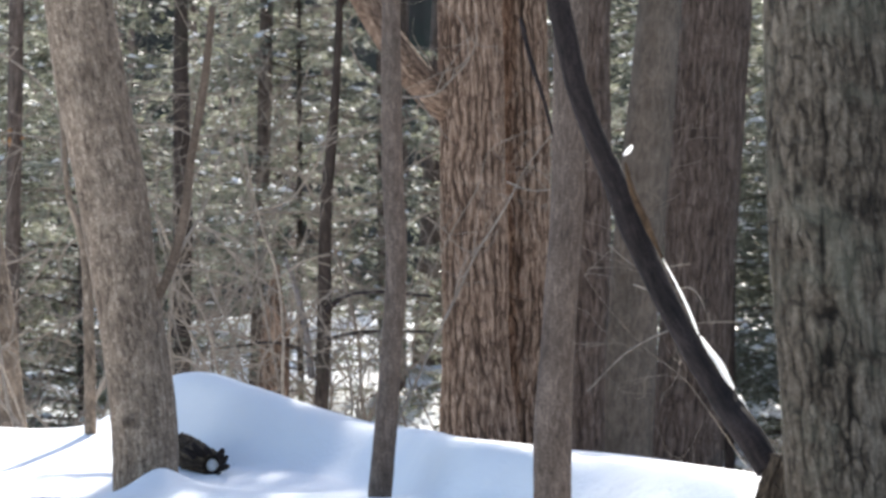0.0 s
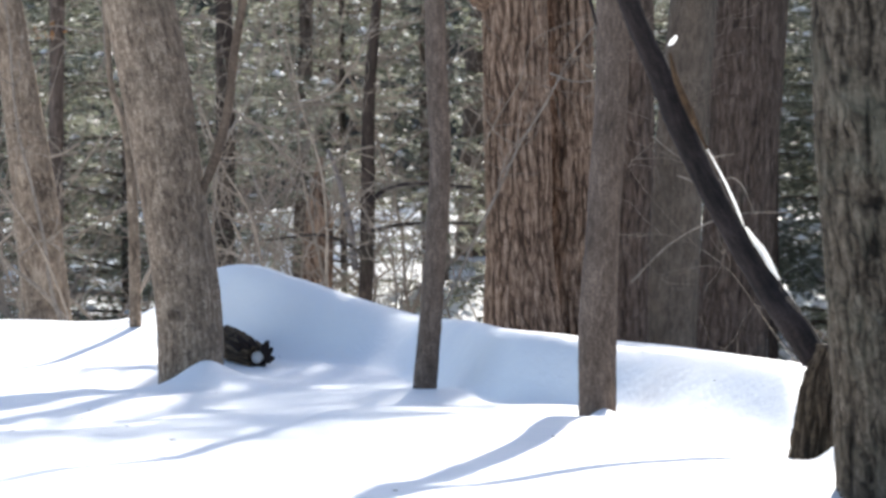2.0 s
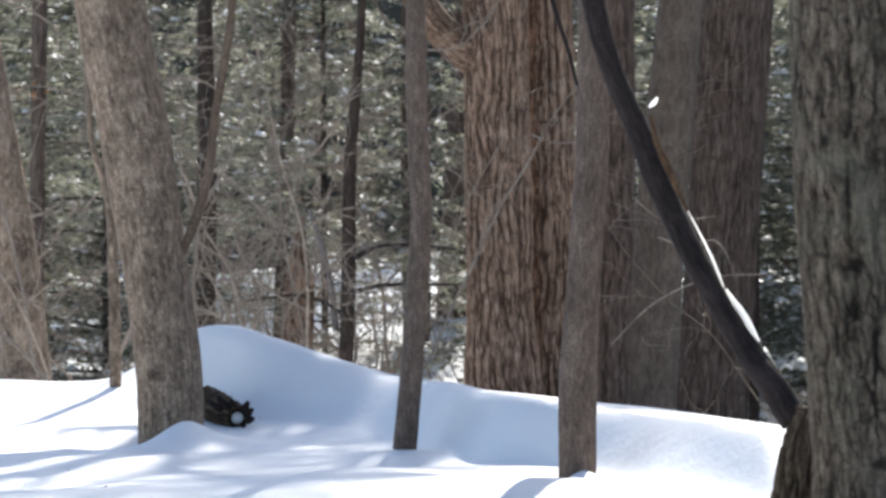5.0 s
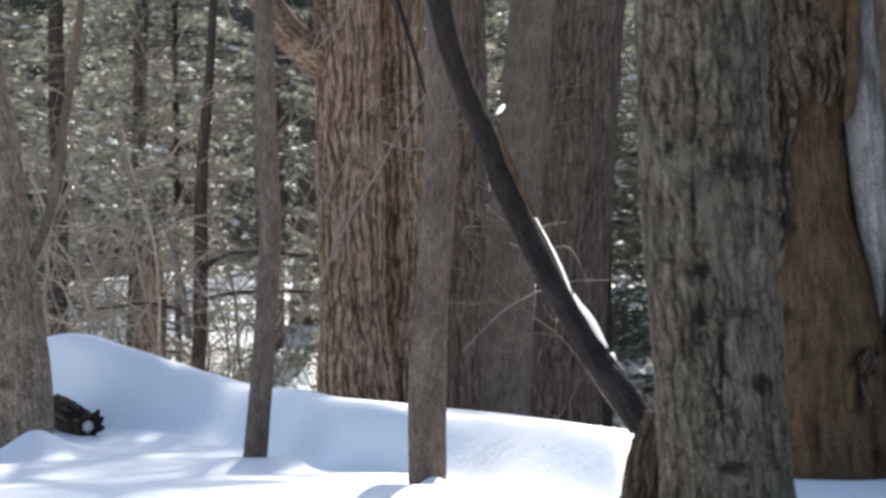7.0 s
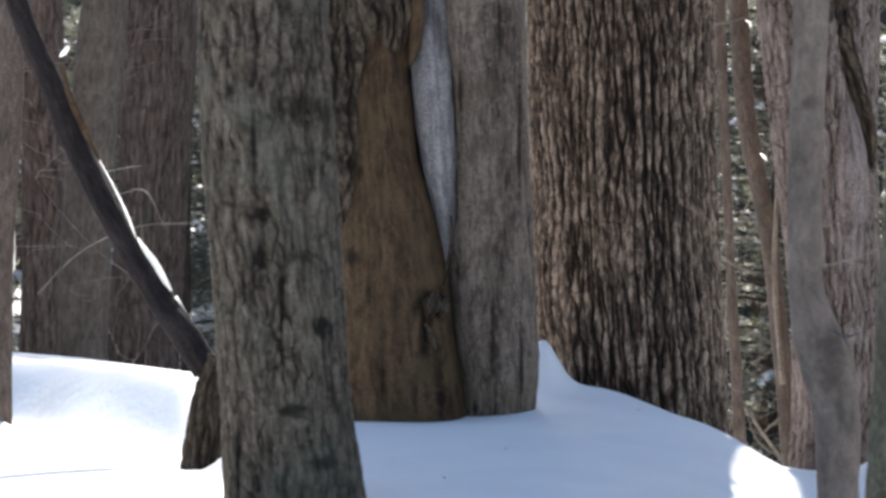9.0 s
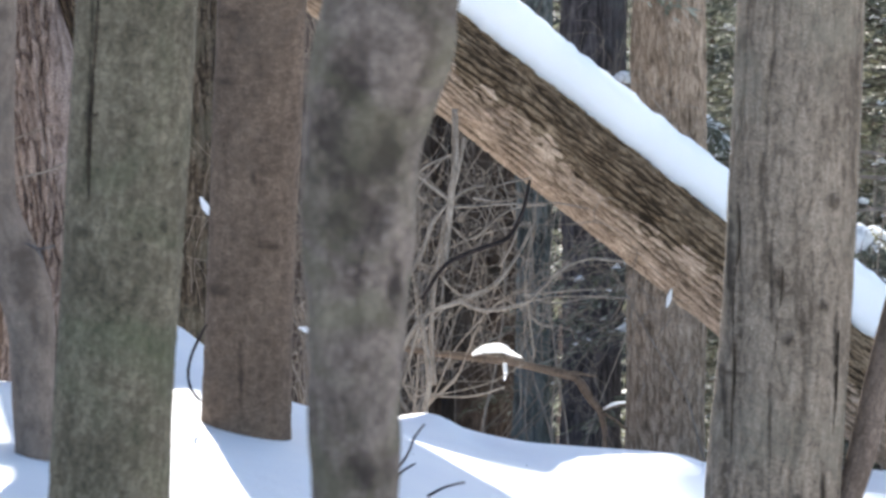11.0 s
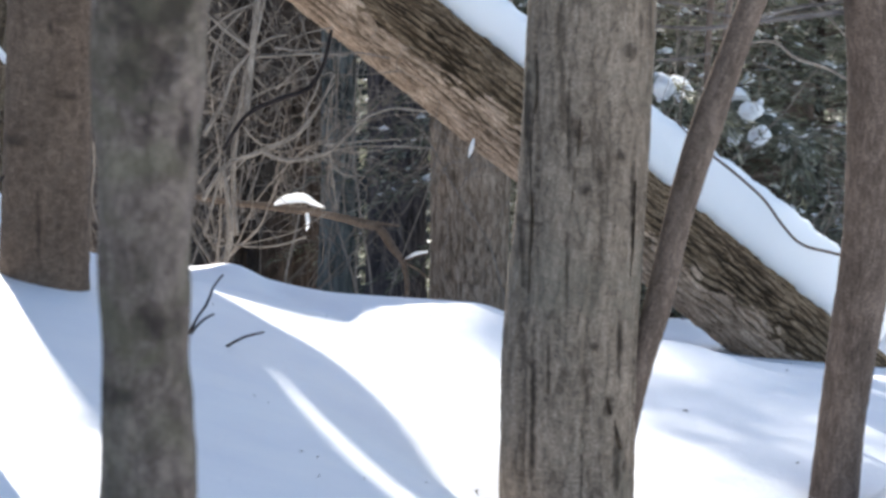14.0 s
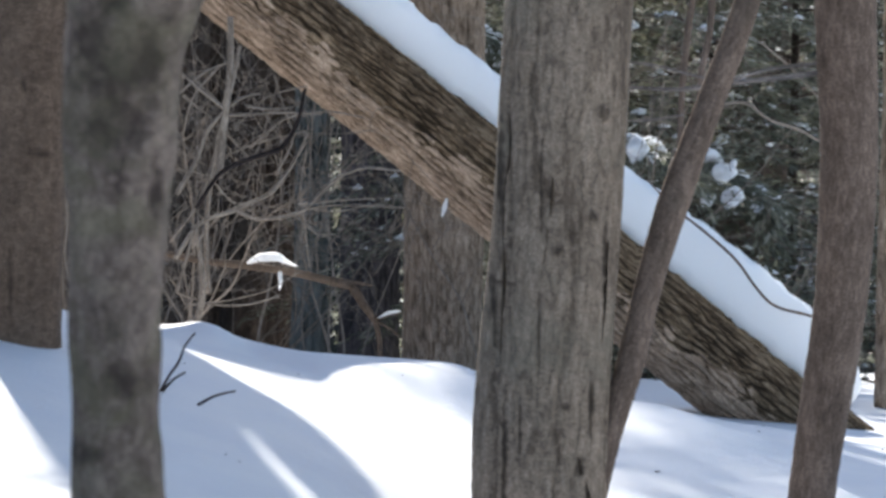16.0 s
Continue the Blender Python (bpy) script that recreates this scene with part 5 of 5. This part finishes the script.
# ---- fine branches before the dark wood ----
def fine_branches():
    for label, paths, mat in (
        # sunlit twigs: their brightness is put into a paler bark colour
        ("bare twigs crossing before the hemlocks, painted pale for sunlight", [([(2.960, 10.420, 1.071), (3.161, 10.420, 1.063), (3.329, 10.420, 1.084), (3.578, 10.420, 1.111), (3.685, 10.420, 1.130)], [0.004, 0.007, 0.008, 0.009, 0.01]),
            ([(3.311, 10.420, 1.084), (3.399, 10.420, 1.115), (3.577, 10.420, 1.143), (3.684, 10.420, 1.164)], [0.004, 0.005, 0.006, 0.006]),
            ([(2.993, 10.420, 1.144), (3.098, 10.420, 1.131), (3.205, 10.420, 1.103), (3.329, 10.420, 1.084)], [0.003, 0.004, 0.004, 0.005]),
            ([(2.979, 10.420, 0.966), (3.084, 10.420, 0.972), (3.172, 10.420, 0.987)], [0.003, 0.004, 0.004])], B_DEAD),
        ("thin curved twig hanging before the hemlocks", [([(4.075, 13.000, 0.874), (4.163, 13.000, 0.880), (4.253, 13.000, 0.817), (4.365, 13.000, 0.783), (4.456, 13.000, 0.736)], [0.005, 0.006, 0.006, 0.006, 0.005]),
            ([(4.213, 13.000, 1.108), (4.337, 13.000, 1.013), (4.452, 13.000, 0.896)], [0.003, 0.004, 0.004])], B_TWIG),
        ("thin upright stems behind the leaning sapling", [([(3.900, 12.800, 1.353), (3.868, 12.800, 1.103), (3.855, 12.800, 0.916), (3.851, 12.800, 0.707)], [0.014, 0.014, 0.013, 0.012]),
            ([(4.144, 13.400, 1.342), (4.133, 13.400, 1.124), (4.102, 13.400, 0.949), (4.096, 13.400, 0.818)], [0.014, 0.014, 0.013, 0.01])], B_TAN),
        ("pale curling twigs in the thicket", [([(2.195, 14.3, 0.437), (2.276, 14.3, 0.572), (2.323, 14.3, 0.696), (2.392, 14.3, 0.774), (2.45, 14.3, 0.819), (2.53, 14.3, 0.84)], [0.011, 0.0098, 0.0086, 0.0074, 0.0062, 0.005]),
            ([(2.406, 14.3, 1.147), (2.409, 14.3, 0.944), (2.392, 14.3, 0.774), (2.379, 14.3, 0.65), (2.362, 14.3, 0.502)], [0.013, 0.014, 0.015, 0.016, 0.017]),
            ([(2.392, 14.3, 0.752), (2.507, 14.3, 0.757), (2.645, 14.3, 0.764), (2.783, 14.3, 0.757)], [0.007, 0.0063, 0.0057, 0.005]),
            ([(2.484, 14.3, 0.789), (2.576, 14.3, 0.776), (2.668, 14.3, 0.786)], [0.006, 0.005, 0.004]),
            ([(2.725, 14.3, 0.678), (2.678, 14.3, 0.576), (2.573, 14.3, 0.441), (2.435, 14.3, 0.371), (2.296, 14.3, 0.321), (2.192, 14.3, 0.176)], [0.005, 0.0062, 0.0074, 0.0086, 0.0098, 0.011]),
            ([(2.435, 14.3, 0.371), (2.504, 14.3, 0.34), (2.596, 14.3, 0.338), (2.712, 14.3, 0.37), (2.782, 14.3, 0.437), (2.852, 14.3, 0.5), (2.945, 14.3, 0.537), (3.109, 14.3, 0.528)], [0.009, 0.0086, 0.0081, 0.0077, 0.0073, 0.0069, 0.0064, 0.006]),
            ([(2.689, 14.3, 0.366), (2.805, 14.3, 0.387), (2.944, 14.3, 0.388), (3.132, 14.3, 0.378)], [0.006, 0.0053, 0.0047, 0.004]),
            ([(2.689, 14.3, 0.393), (2.898, 14.3, 0.412), (3.108, 14.3, 0.42)], [0.005, 0.004, 0.003]),
            ([(2.273, 14.3, 0.311), (2.295, 14.3, 0.173), (2.305, 14.3, 0.013), (2.281, 14.3, -0.101), (2.274, 14.3, -0.193)], [0.011, 0.0118, 0.0125, 0.0132, 0.014]),
            ([(2.273, 14.3, 0.311), (2.238, 14.3, 0.175), (2.202, 14.3, 0.038)], [0.008, 0.007, 0.006]),
            ([(2.21, 14.3, 0.924), (2.301, 14.3, 0.844), (2.392, 14.3, 0.774)], [0.006, 0.007, 0.008]),
            ([(2.198, 14.3, 0.834), (2.302, 14.3, 0.923), (2.405, 14.3, 0.967)], [0.006, 0.005, 0.004]),
            ([(2.202, 14.3, 0.038), (2.363, 14.3, -0.011), (2.501, 14.3, -0.01), (2.617, 14.3, 0.023)], [0.005, 0.0047, 0.0043, 0.004]),
            ([(2.707, 14.3, 0.393), (2.723, 14.3, 0.278), (2.738, 14.3, 0.14)], [0.004, 0.0035, 0.003]),
            ([(2.712, 14.3, 0.324), (2.758, 14.3, 0.277), (2.816, 14.3, 0.265)], [0.004, 0.0035, 0.003])], B_TWIG),
        ("dark broken branch in the thicket", [([(2.267, 14.25, 0.383), (2.371, 14.25, 0.529), (2.52, 14.25, 0.594), (2.612, 14.25, 0.626), (2.67, 14.25, 0.716), (2.706, 14.25, 0.863)], [0.008, 0.009, 0.01, 0.01, 0.009, 0.007])], B_DARK),
        ("thin dark twig before the massive trunk", [([(-2.143, 11.2, 2.111), (-2.108, 11.2, 1.969), (-2.072, 11.2, 1.862), (-2.042, 11.2, 1.746)], [0.008, 0.008, 0.007, 0.005])], B_DARK),
        ("pale bare twigs spreading through the thicket", [([(2.375, 14.600, 0.001), (2.362, 14.600, 0.187), (2.413, 14.600, 0.651), (2.473, 14.600, 0.905), (2.496, 14.600, 1.020)], [0.0120, 0.0110, 0.0100, 0.0090, 0.0080]),
            ([(2.305, 14.600, 0.189), (2.423, 14.600, 0.326), (2.635, 14.600, 0.416), (2.777, 14.600, 0.624)], [0.0060, 0.0050, 0.0040, 0.0030]),
            ([(2.262, 14.600, 0.814), (2.355, 14.600, 0.744), (2.448, 14.600, 0.651), (2.541, 14.600, 0.557)], [0.0060, 0.0050, 0.0040, 0.0030]),
            ([(2.542, 14.600, 0.603), (2.683, 14.600, 0.718), (2.872, 14.600, 0.750), (3.014, 14.600, 0.726)], [0.0060, 0.0050, 0.0040, 0.0030]),
            ([(2.214, 14.600, 0.515), (2.354, 14.600, 0.490), (2.494, 14.600, 0.371), (2.588, 14.600, 0.393)], [0.0050, 0.0043, 0.0037, 0.0030]),
            ([(2.647, 14.600, 0.486), (2.718, 14.600, 0.648), (2.683, 14.600, 0.764), (2.637, 14.600, 0.903)], [0.0060, 0.0050, 0.0040, 0.0030]),
            ([(2.286, 14.600, 0.906), (2.448, 14.600, 0.743), (2.495, 14.600, 0.673)], [0.0050, 0.0040, 0.0030]),
            ([(2.753, 14.600, 0.367), (2.871, 14.600, 0.337), (2.990, 14.600, 0.352), (3.133, 14.600, 0.385)], [0.0040, 0.0033, 0.0027, 0.0020]),
            ([(2.304, 14.600, -0.045), (2.469, 14.600, -0.025), (2.634, 14.600, 0.019), (2.752, 14.600, 0.087)], [0.0040, 0.0033, 0.0027, 0.0020]),
            ([(2.212, 14.600, 0.213), (2.330, 14.600, 0.374), (2.401, 14.600, 0.535), (2.589, 14.600, 0.626), (2.777, 14.600, 0.670)], [0.0060, 0.0053, 0.0045, 0.0037, 0.0030]),
            ([(2.776, 14.600, 0.250), (2.753, 14.600, 0.437), (2.777, 14.600, 0.600)], [0.0040, 0.0030, 0.0020]),
            ([(2.261, 14.600, 0.653), (2.309, 14.600, 0.814), (2.403, 14.600, 0.928)], [0.0060, 0.0050, 0.0040]),
            ([(2.472, 14.600, 0.674), (2.613, 14.600, 0.811), (2.778, 14.600, 0.856)], [0.0050, 0.0040, 0.0030])], B_TWIG),
        ("forked bare twigs beside the broad trunk", [([(0.324, 15.000, 0.886), (0.394, 15.000, 0.839), (0.488, 15.000, 0.804)], [0.006, 0.006, 0.005]),
            ([(0.319, 15.000, 0.895), (0.359, 15.000, 0.933)], [0.005, 0.003]),
            ([(0.278, 15.200, 1.837), (0.372, 15.200, 1.854), (0.443, 15.200, 1.873)], [0.007, 0.006, 0.005]),
            ([(0.614, 15.200, 1.636), (0.582, 15.200, 1.352), (0.576, 15.200, 1.162), (0.566, 15.200, 0.805), (0.603, 15.200, 0.329)], [0.008, 0.009, 0.01, 0.012, 0.014])], B_TWIG),
        ("dark prop of dead wood under the fallen log", [([(4.051, 14.000, -0.041), (4.023, 14.000, -0.225), (4.016, 14.000, -0.340), (4.033, 14.000, -0.445)], [0.016, 0.014, 0.012, 0.01])], B_DARK),
        ("thin bare twigs against the dull trunks", [([(-3.224, 20.000, 1.239), (-3.049, 20.000, 1.112), (-2.763, 20.000, 1.136)], [0.004, 0.005, 0.004]),
            ([(-3.081, 20.000, 1.017), (-2.922, 20.000, 0.969), (-2.763, 20.000, 1.001), (-2.637, 20.000, 0.796)], [0.005, 0.005, 0.004, 0.003]),
            ([(-3.020, 18.000, 0.533), (-2.817, 18.000, 0.734), (-2.502, 18.000, 0.876), (-2.189, 18.000, 0.891)], [0.005, 0.005, 0.004, 0.003]),
            ([(-3.434, 18.000, 1.591), (-3.304, 18.000, 1.548), (-3.202, 18.000, 1.555)], [0.006, 0.005, 0.004])], B_TWIG),
    ):
        t = thing("twigs", label, "twigs")
        tubes("twig", paths, mat, t, 7, 0.03, seed=40)


fine_branches()


def bough(label, path, seed, snow=0.4):
    """One hanging hemlock bough with its needles and snow."""
    rng = np.random.RandomState(seed)
    t = thing("hemlock_bough", label, "bough")
    v, f, u = sweep(path, np.linspace(0.012, 0.004, len(path)), 6, 0.05)
    link_mesh("stem", v, f, B_SHADE, t, uvs=u)
    kk = np.linspace(0.05, 1, 16)
    base = spline(np.linspace(0, 1, len(path)), np.array(path), kk)
    out = np.gradient(base, axis=0)
    out /= np.linalg.norm(out, axis=1)[:, None]
    quads = []
    for p, d in zip(base, out):
        for rep in range(3):
            quads += sprays(p, d, rng)
    q = np.concatenate(quads).reshape(-1, 3)
    link_mesh("needles", q, (np.arange(len(q)).reshape(-1, 4)).tolist(), NEEDLE, t, smooth=False, kind="stuff")
    for p in base:
        if rng.rand() < snow:
            r = 0.02 + 0.03 * rng.rand()
            v, f, u = sweep([p + (-r * 1.8, 0, 0.01), p + (0, 0, 0.02 + r * 0.3), p + (r * 1.8, 0, 0.0)], [0.004, r * 0.8, 0.004], 10, 0.012, "fine", seed)
            link_mesh("snow", v, f, SNOW_CAP, t, "clump of snow")


bough("bright green hemlock bough touched by snow", [(4.146, 19.500, 1.145), (4.435, 19.500, 0.992), (4.629, 19.500, 0.899), (4.793, 19.500, 0.712)], 1, 0.8)
bough("yellow-green hemlock bough hanging over the log", [(3.319, 17.500, 2.175), (3.546, 17.500, 1.984), (3.716, 17.500, 1.875), (3.887, 17.500, 1.738)], 2, 0.3)
bough("yellow-green hemlock bough hanging over the log", [(3.392, 17.300, 2.224), (3.616, 17.300, 2.036), (3.840, 17.300, 1.956), (4.008, 17.300, 1.903)], 3, 0.3)
bough("snow-laden hemlock bough behind the log", [(4.673, 17.200, 0.460), (4.846, 17.200, 0.457), (4.990, 17.200, 0.399), (5.136, 17.200, 0.326)], 4, 0.25)
bough("snow-laden hemlock bough behind the log", [(5.755, 19.000, 0.253), (5.917, 19.000, 0.172), (6.079, 19.000, 0.060), (6.145, 19.000, -0.066)], 5, 0.5)


def vine():
    t = thing("vine", "thin dark vine loop on the snow beside the brown trunk", "vine")
    tubes("stem", [([(1.095, 10.850, 0.605), (1.075, 10.850, 0.570), (1.048, 10.850, 0.510), (1.038, 10.850, 0.445), (1.056, 10.850, 0.393), (1.077, 10.850, 0.373)], [0.004, 0.005, 0.005, 0.005, 0.005, 0.004])], B_DARK, t, 6, seed=66)


vine()


def litter():
    """Flecks of bark and needles fallen on the snow."""
    rng = np.random.RandomState(12)
    vs, fs = [], []
    for k in range(110):
        y = 8.2 + 8.5 * rng.rand() ** 1.3
        x = y * (-0.36 + 0.74 * rng.rand())
        z = float(height(x, y)) + 0.003
        a, r = rng.rand() * 6.28, 0.003 + 0.007 * rng.rand() ** 3
        o = len(vs)
        for i in range(4):
            b = a + i * 1.57
            q = r * (1.6 if i % 2 else 0.6)
            vs.append((x + q * math.cos(b), y + q * math.sin(b), z + 0.002 * rng.rand()))
        vs.append((x, y, z + 0.004))
        fs += [[o + i, o + (i + 1) % 4, o + 4] for i in range(4)]
    tagged(link_mesh("bark_litter", vs, fs, B_TWIN, smooth=False), "tiny flecks of bark fallen on the snow", "litter", kind="stuff")


litter()


def snow_bits():
    """Little lumps of snow left on branches."""
    for label, path, rad in (
        ("small lump of snow on the dark leaning branch", [(-1.762, 10.84, 1.676), (-1.747, 10.84, 1.69), (-1.735, 10.84, 1.706)], [0.002, 0.008, 0.003]),
        ("small lump of snow under the log", [(3.409, 14.770, 0.378), (3.399, 14.770, 0.335), (3.389, 14.770, 0.297)], [0.004, 0.011, 0.003]),
        ("speck of snow on the broad furrowed trunk", [(0.432, 15.000, 1.855), (0.451, 15.000, 1.846), (0.456, 15.000, 1.822)], [0.002, 0.005, 0.002]),
        ("lump of snow on the crooked stem", [(0.505, 15.25, 1.3), (0.518, 15.25, 1.289), (0.535, 15.25, 1.27)], [0.002, 0.006, 0.002]),
        ("lump of snow behind the green trunk", [(1.179, 12.000, 0.926), (1.198, 12.000, 0.888), (1.210, 12.000, 0.865)], [0.004, 0.012, 0.004]),
        ("strip of snow on a low branch", [(1.628, 13.000, 0.393), (1.669, 13.000, 0.381), (1.711, 13.000, 0.369)], [0.004, 0.012, 0.005]),
    ):
        t = thing("snow_lump", label, "snow")
        v, f, u = sweep(path, rad, 12, 0.008, "fine", 99)
        link_mesh("lump", v, f, SNOW_CAP, t)


snow_bits()


def clump(c, half, count, label, seed):
    """Snow heaped in ragged lumps on a bough."""
    rng = np.random.RandomState(seed)
    t = thing("snow_clump", label, "snow")
    for k in range(count):
        p = np.array(c) + rng.uniform(-1, 1, 3) * (half[0], 0.03, half[1]) * (0.35 if k < 3 else 0.95)
        r, a = half[1] * (0.55 if k < 3 else 0.1 + 0.14 * rng.rand()) + 0.004, rng.normal(0, 0.6)
        d = np.array([math.cos(a), 0.3, math.sin(a)]) * r * 1.4
        v, f, u = sweep([p - d, p - d * 0.5, p + d * 0.4, p + d], [0.004, r, r * 0.9, 0.003], 14, 0.012, "knobby", seed + k)
        link_mesh("lump", v, f, SNOW_CAP, t)


def snow_clumps():
    clump((4.871, 17.0, 0.431), (0.08, 0.069), 11, "ragged clump of snow on a hemlock bough", 31)
    clump((5.755, 18.5, 0.19), (0.075, 0.064), 7, "small patch of snow on a hemlock bough", 76)
    clump((5.804, 18.5, 0.068), (0.046, 0.07), 5, "small patch of snow on a hemlock bough", 70)
    clump((5.662, 18.5, 0.056), (0.041, 0.041), 4, "small patch of snow on a hemlock bough", 17)


snow_clumps()


def cracks():
    """Long open cracks in the bark of two trunks."""
    tubes("seam", [([(0.638, 8.499, 1.804), (0.63, 8.5, 1.671), (0.623, 8.501, 1.538), (0.613, 8.505, 1.405), (0.607, 8.507, 1.319), (0.605, 8.504, 1.219), (0.601, 8.501, 1.112)], [0.003, 0.0035, 0.003, 0.0035, 0.005, 0.003, 0.0015]), ([(0.59, 8.531, 1.322), (0.608, 8.506, 1.315), (0.626, 8.49, 1.321)], [0.002, 0.005, 0.002])], B_ROUGH, green_trunk, 8, 0.02, "narrow dark seam", 30)
    tubes("crack", [([(2.527, 9.958, 1.229), (2.523, 9.958, 1.085), (2.524, 9.933, 0.942), (2.51, 9.942, 0.749), (2.508, 9.92, 0.59), (2.501, 9.906, 0.398), (2.495, 9.897, 0.189), (2.495, 9.888, 0.012), (2.486, 9.89, -0.187)], [0.0025, 0.005, 0.005, 0.005, 0.005, 0.005, 0.005, 0.005, 0.0025]),
            ([(2.624, 9.839, 1.058), (2.626, 9.834, 0.915), (2.619, 9.833, 0.756), (2.603, 9.833, 0.596), (2.606, 9.829, 0.517)], [0.0018, 0.0035, 0.0035, 0.0035, 0.0018]),
            ([(2.573, 9.842, 0.484), (2.576, 9.834, 0.34), (2.568, 9.833, 0.195), (2.57, 9.829, 0.018), (2.561, 9.83, -0.095)], [0.0018, 0.0035, 0.0035, 0.0035, 0.0018]),
            ([(2.554, 9.902, 1.199), (2.556, 9.886, 1.009), (2.548, 9.886, 0.849)], [0.0015, 0.003, 0.0015]),
            ([(2.798, 9.871, 0.669), (2.792, 9.871, 0.491), (2.776, 9.861, 0.331), (2.782, 9.869, 0.2)], [0.0025, 0.005, 0.005, 0.0025]),
            ([(2.704, 9.823, 0.055), (2.727, 9.833, -0.02), (2.755, 9.851, -0.106), (2.774, 9.87, -0.208)], [0.0045, 0.009, 0.009, 0.0045]),
            ([(2.53, 9.865, 0.338), (2.524, 9.861, 0.112), (2.527, 9.849, -0.178)], [0.0015, 0.003, 0.0015]),
            ([(2.667, 9.829, 1.185), (2.662, 9.827, 1.042), (2.668, 9.825, 0.915)], [0.0013, 0.0025, 0.0013])], B_ROUGH, cracked_trunk, 8, 0.015, "long dark crack", 33)


cracks()


def last_twigs():
    # sunlight on this twig is painted in by the pale dead-wood colour
    t = thing("twigs", "short broken twig on the grey sapling, painted bright for sunlight", "twigs")
    tubes("twig", [([(0.504, 9.720, 0.933), (0.538, 9.720, 0.915), (0.550, 9.720, 0.887)], [0.004, 0.005, 0.003]), ([(0.538, 9.720, 0.915), (0.583, 9.720, 0.926)], [0.005, 0.003])], B_DEAD, t, 6, seed=50)
    t = thing("twigs", "thin tan twig reaching across the pinkish trunk", "twigs")
    tubes("twig", [([(0.482, 9.900, 1.205), (0.529, 9.900, 1.223), (0.591, 9.900, 1.241)], [0.004, 0.003, 0.002]), ([(0.475, 9.900, 1.095), (0.561, 9.900, 1.114), (0.638, 9.900, 1.144)], [0.005, 0.004, 0.003])], B_TWIG, t, 6, seed=52)
    t = thing("dead_leaves", "few curled orange leaves on the thin grey stem", "leaves")
    rng = np.random.RandomState(4)
    c = np.array((-7.400, 21.900, 1.877))
    for k in range(7):
        p = c + rng.normal(0, 0.05, 3) * (1.2, 0.4, 0.7)
        a, b = rng.normal(0, 1, 3), rng.normal(0, 1, 3)
        a, b = 0.035 * a / np.linalg.norm(a), 0.018 * b / np.linalg.norm(b)
        link_mesh("leaf", [p - a, p - a * 0.2 + b, p + a, p - a * 0.2 - b, p + (0, -0.008, 0)], [[0, 1, 4], [1, 2, 4], [2, 3, 4], [3, 0, 4]], RUSSET, t, smooth=False)


last_twigs()


# ---- dead wood before the hemlocks ----
def dead_wood_in_the_hemlocks():
    t = thing("snag", "broken reddish-brown snag among the hemlocks", "snag")
    v, f, u = sweep([(-5.618, 21.800, 0.015), (-5.600, 21.800, 0.438), (-5.590, 21.800, 0.685), (-5.596, 21.800, 0.897), (-5.580, 21.800, 1.072)], [0.1, 0.095, 0.085, 0.045, 0.012], 60, 0.03, "rill", 56)
    link_mesh("trunk", v, f, B_WARM, t, uvs=u)
    t = thing("dead_pole", "pale bare pole leaning among the hemlocks", "pole")
    tubes("stem", [([(-5.462, 21.500, 1.132), (-5.392, 21.500, 0.941), (-5.330, 21.500, 0.698), (-5.290, 21.500, 0.386)], [0.012, 0.017, 0.02, 0.022])], B_DEAD, t, 12, seed=57)
    rng = np.random.RandomState(77)
    for k in range(30):
        x, y, z = -7.2 + 2.9 * rng.rand(), 19.4 + 2.6 * rng.rand(), 0.7 + 1.7 * rng.rand()
        to = -1 if rng.rand() < 0.5 else 1
        t = thing("dead_branch", "bare grey-brown dead branch with fine crooked twigs", "branch", "dead branches in the hemlocks")
        p, r = branch((x, y, z), (to, 0.3 * rng.normal(), 0.35 * rng.normal()), 0.9 + 0.8 * rng.rand(), 0.009, rng, 0.02, 0.22, 9)
        got = [sweep(p, r, 6, 0.05)]
        for q in range(9):
            i = 1 + rng.randint(8)
            d = np.array(p[i]) - np.array(p[i - 1])
            b, br = branch(p[i], d / np.linalg.norm(d) + rng.normal(0, 0.7, 3), 0.25 + 0.35 * rng.rand(), r[i] * 0.6 + 0.001, rng, 0.03, 0.35, 6)
            got.append(sweep(b, br, 4, 0.05))
        v, f, u = merge(got)
        link_mesh("stem", v, f, B_TWIG, t, uvs=u)


dead_wood_in_the_hemlocks()
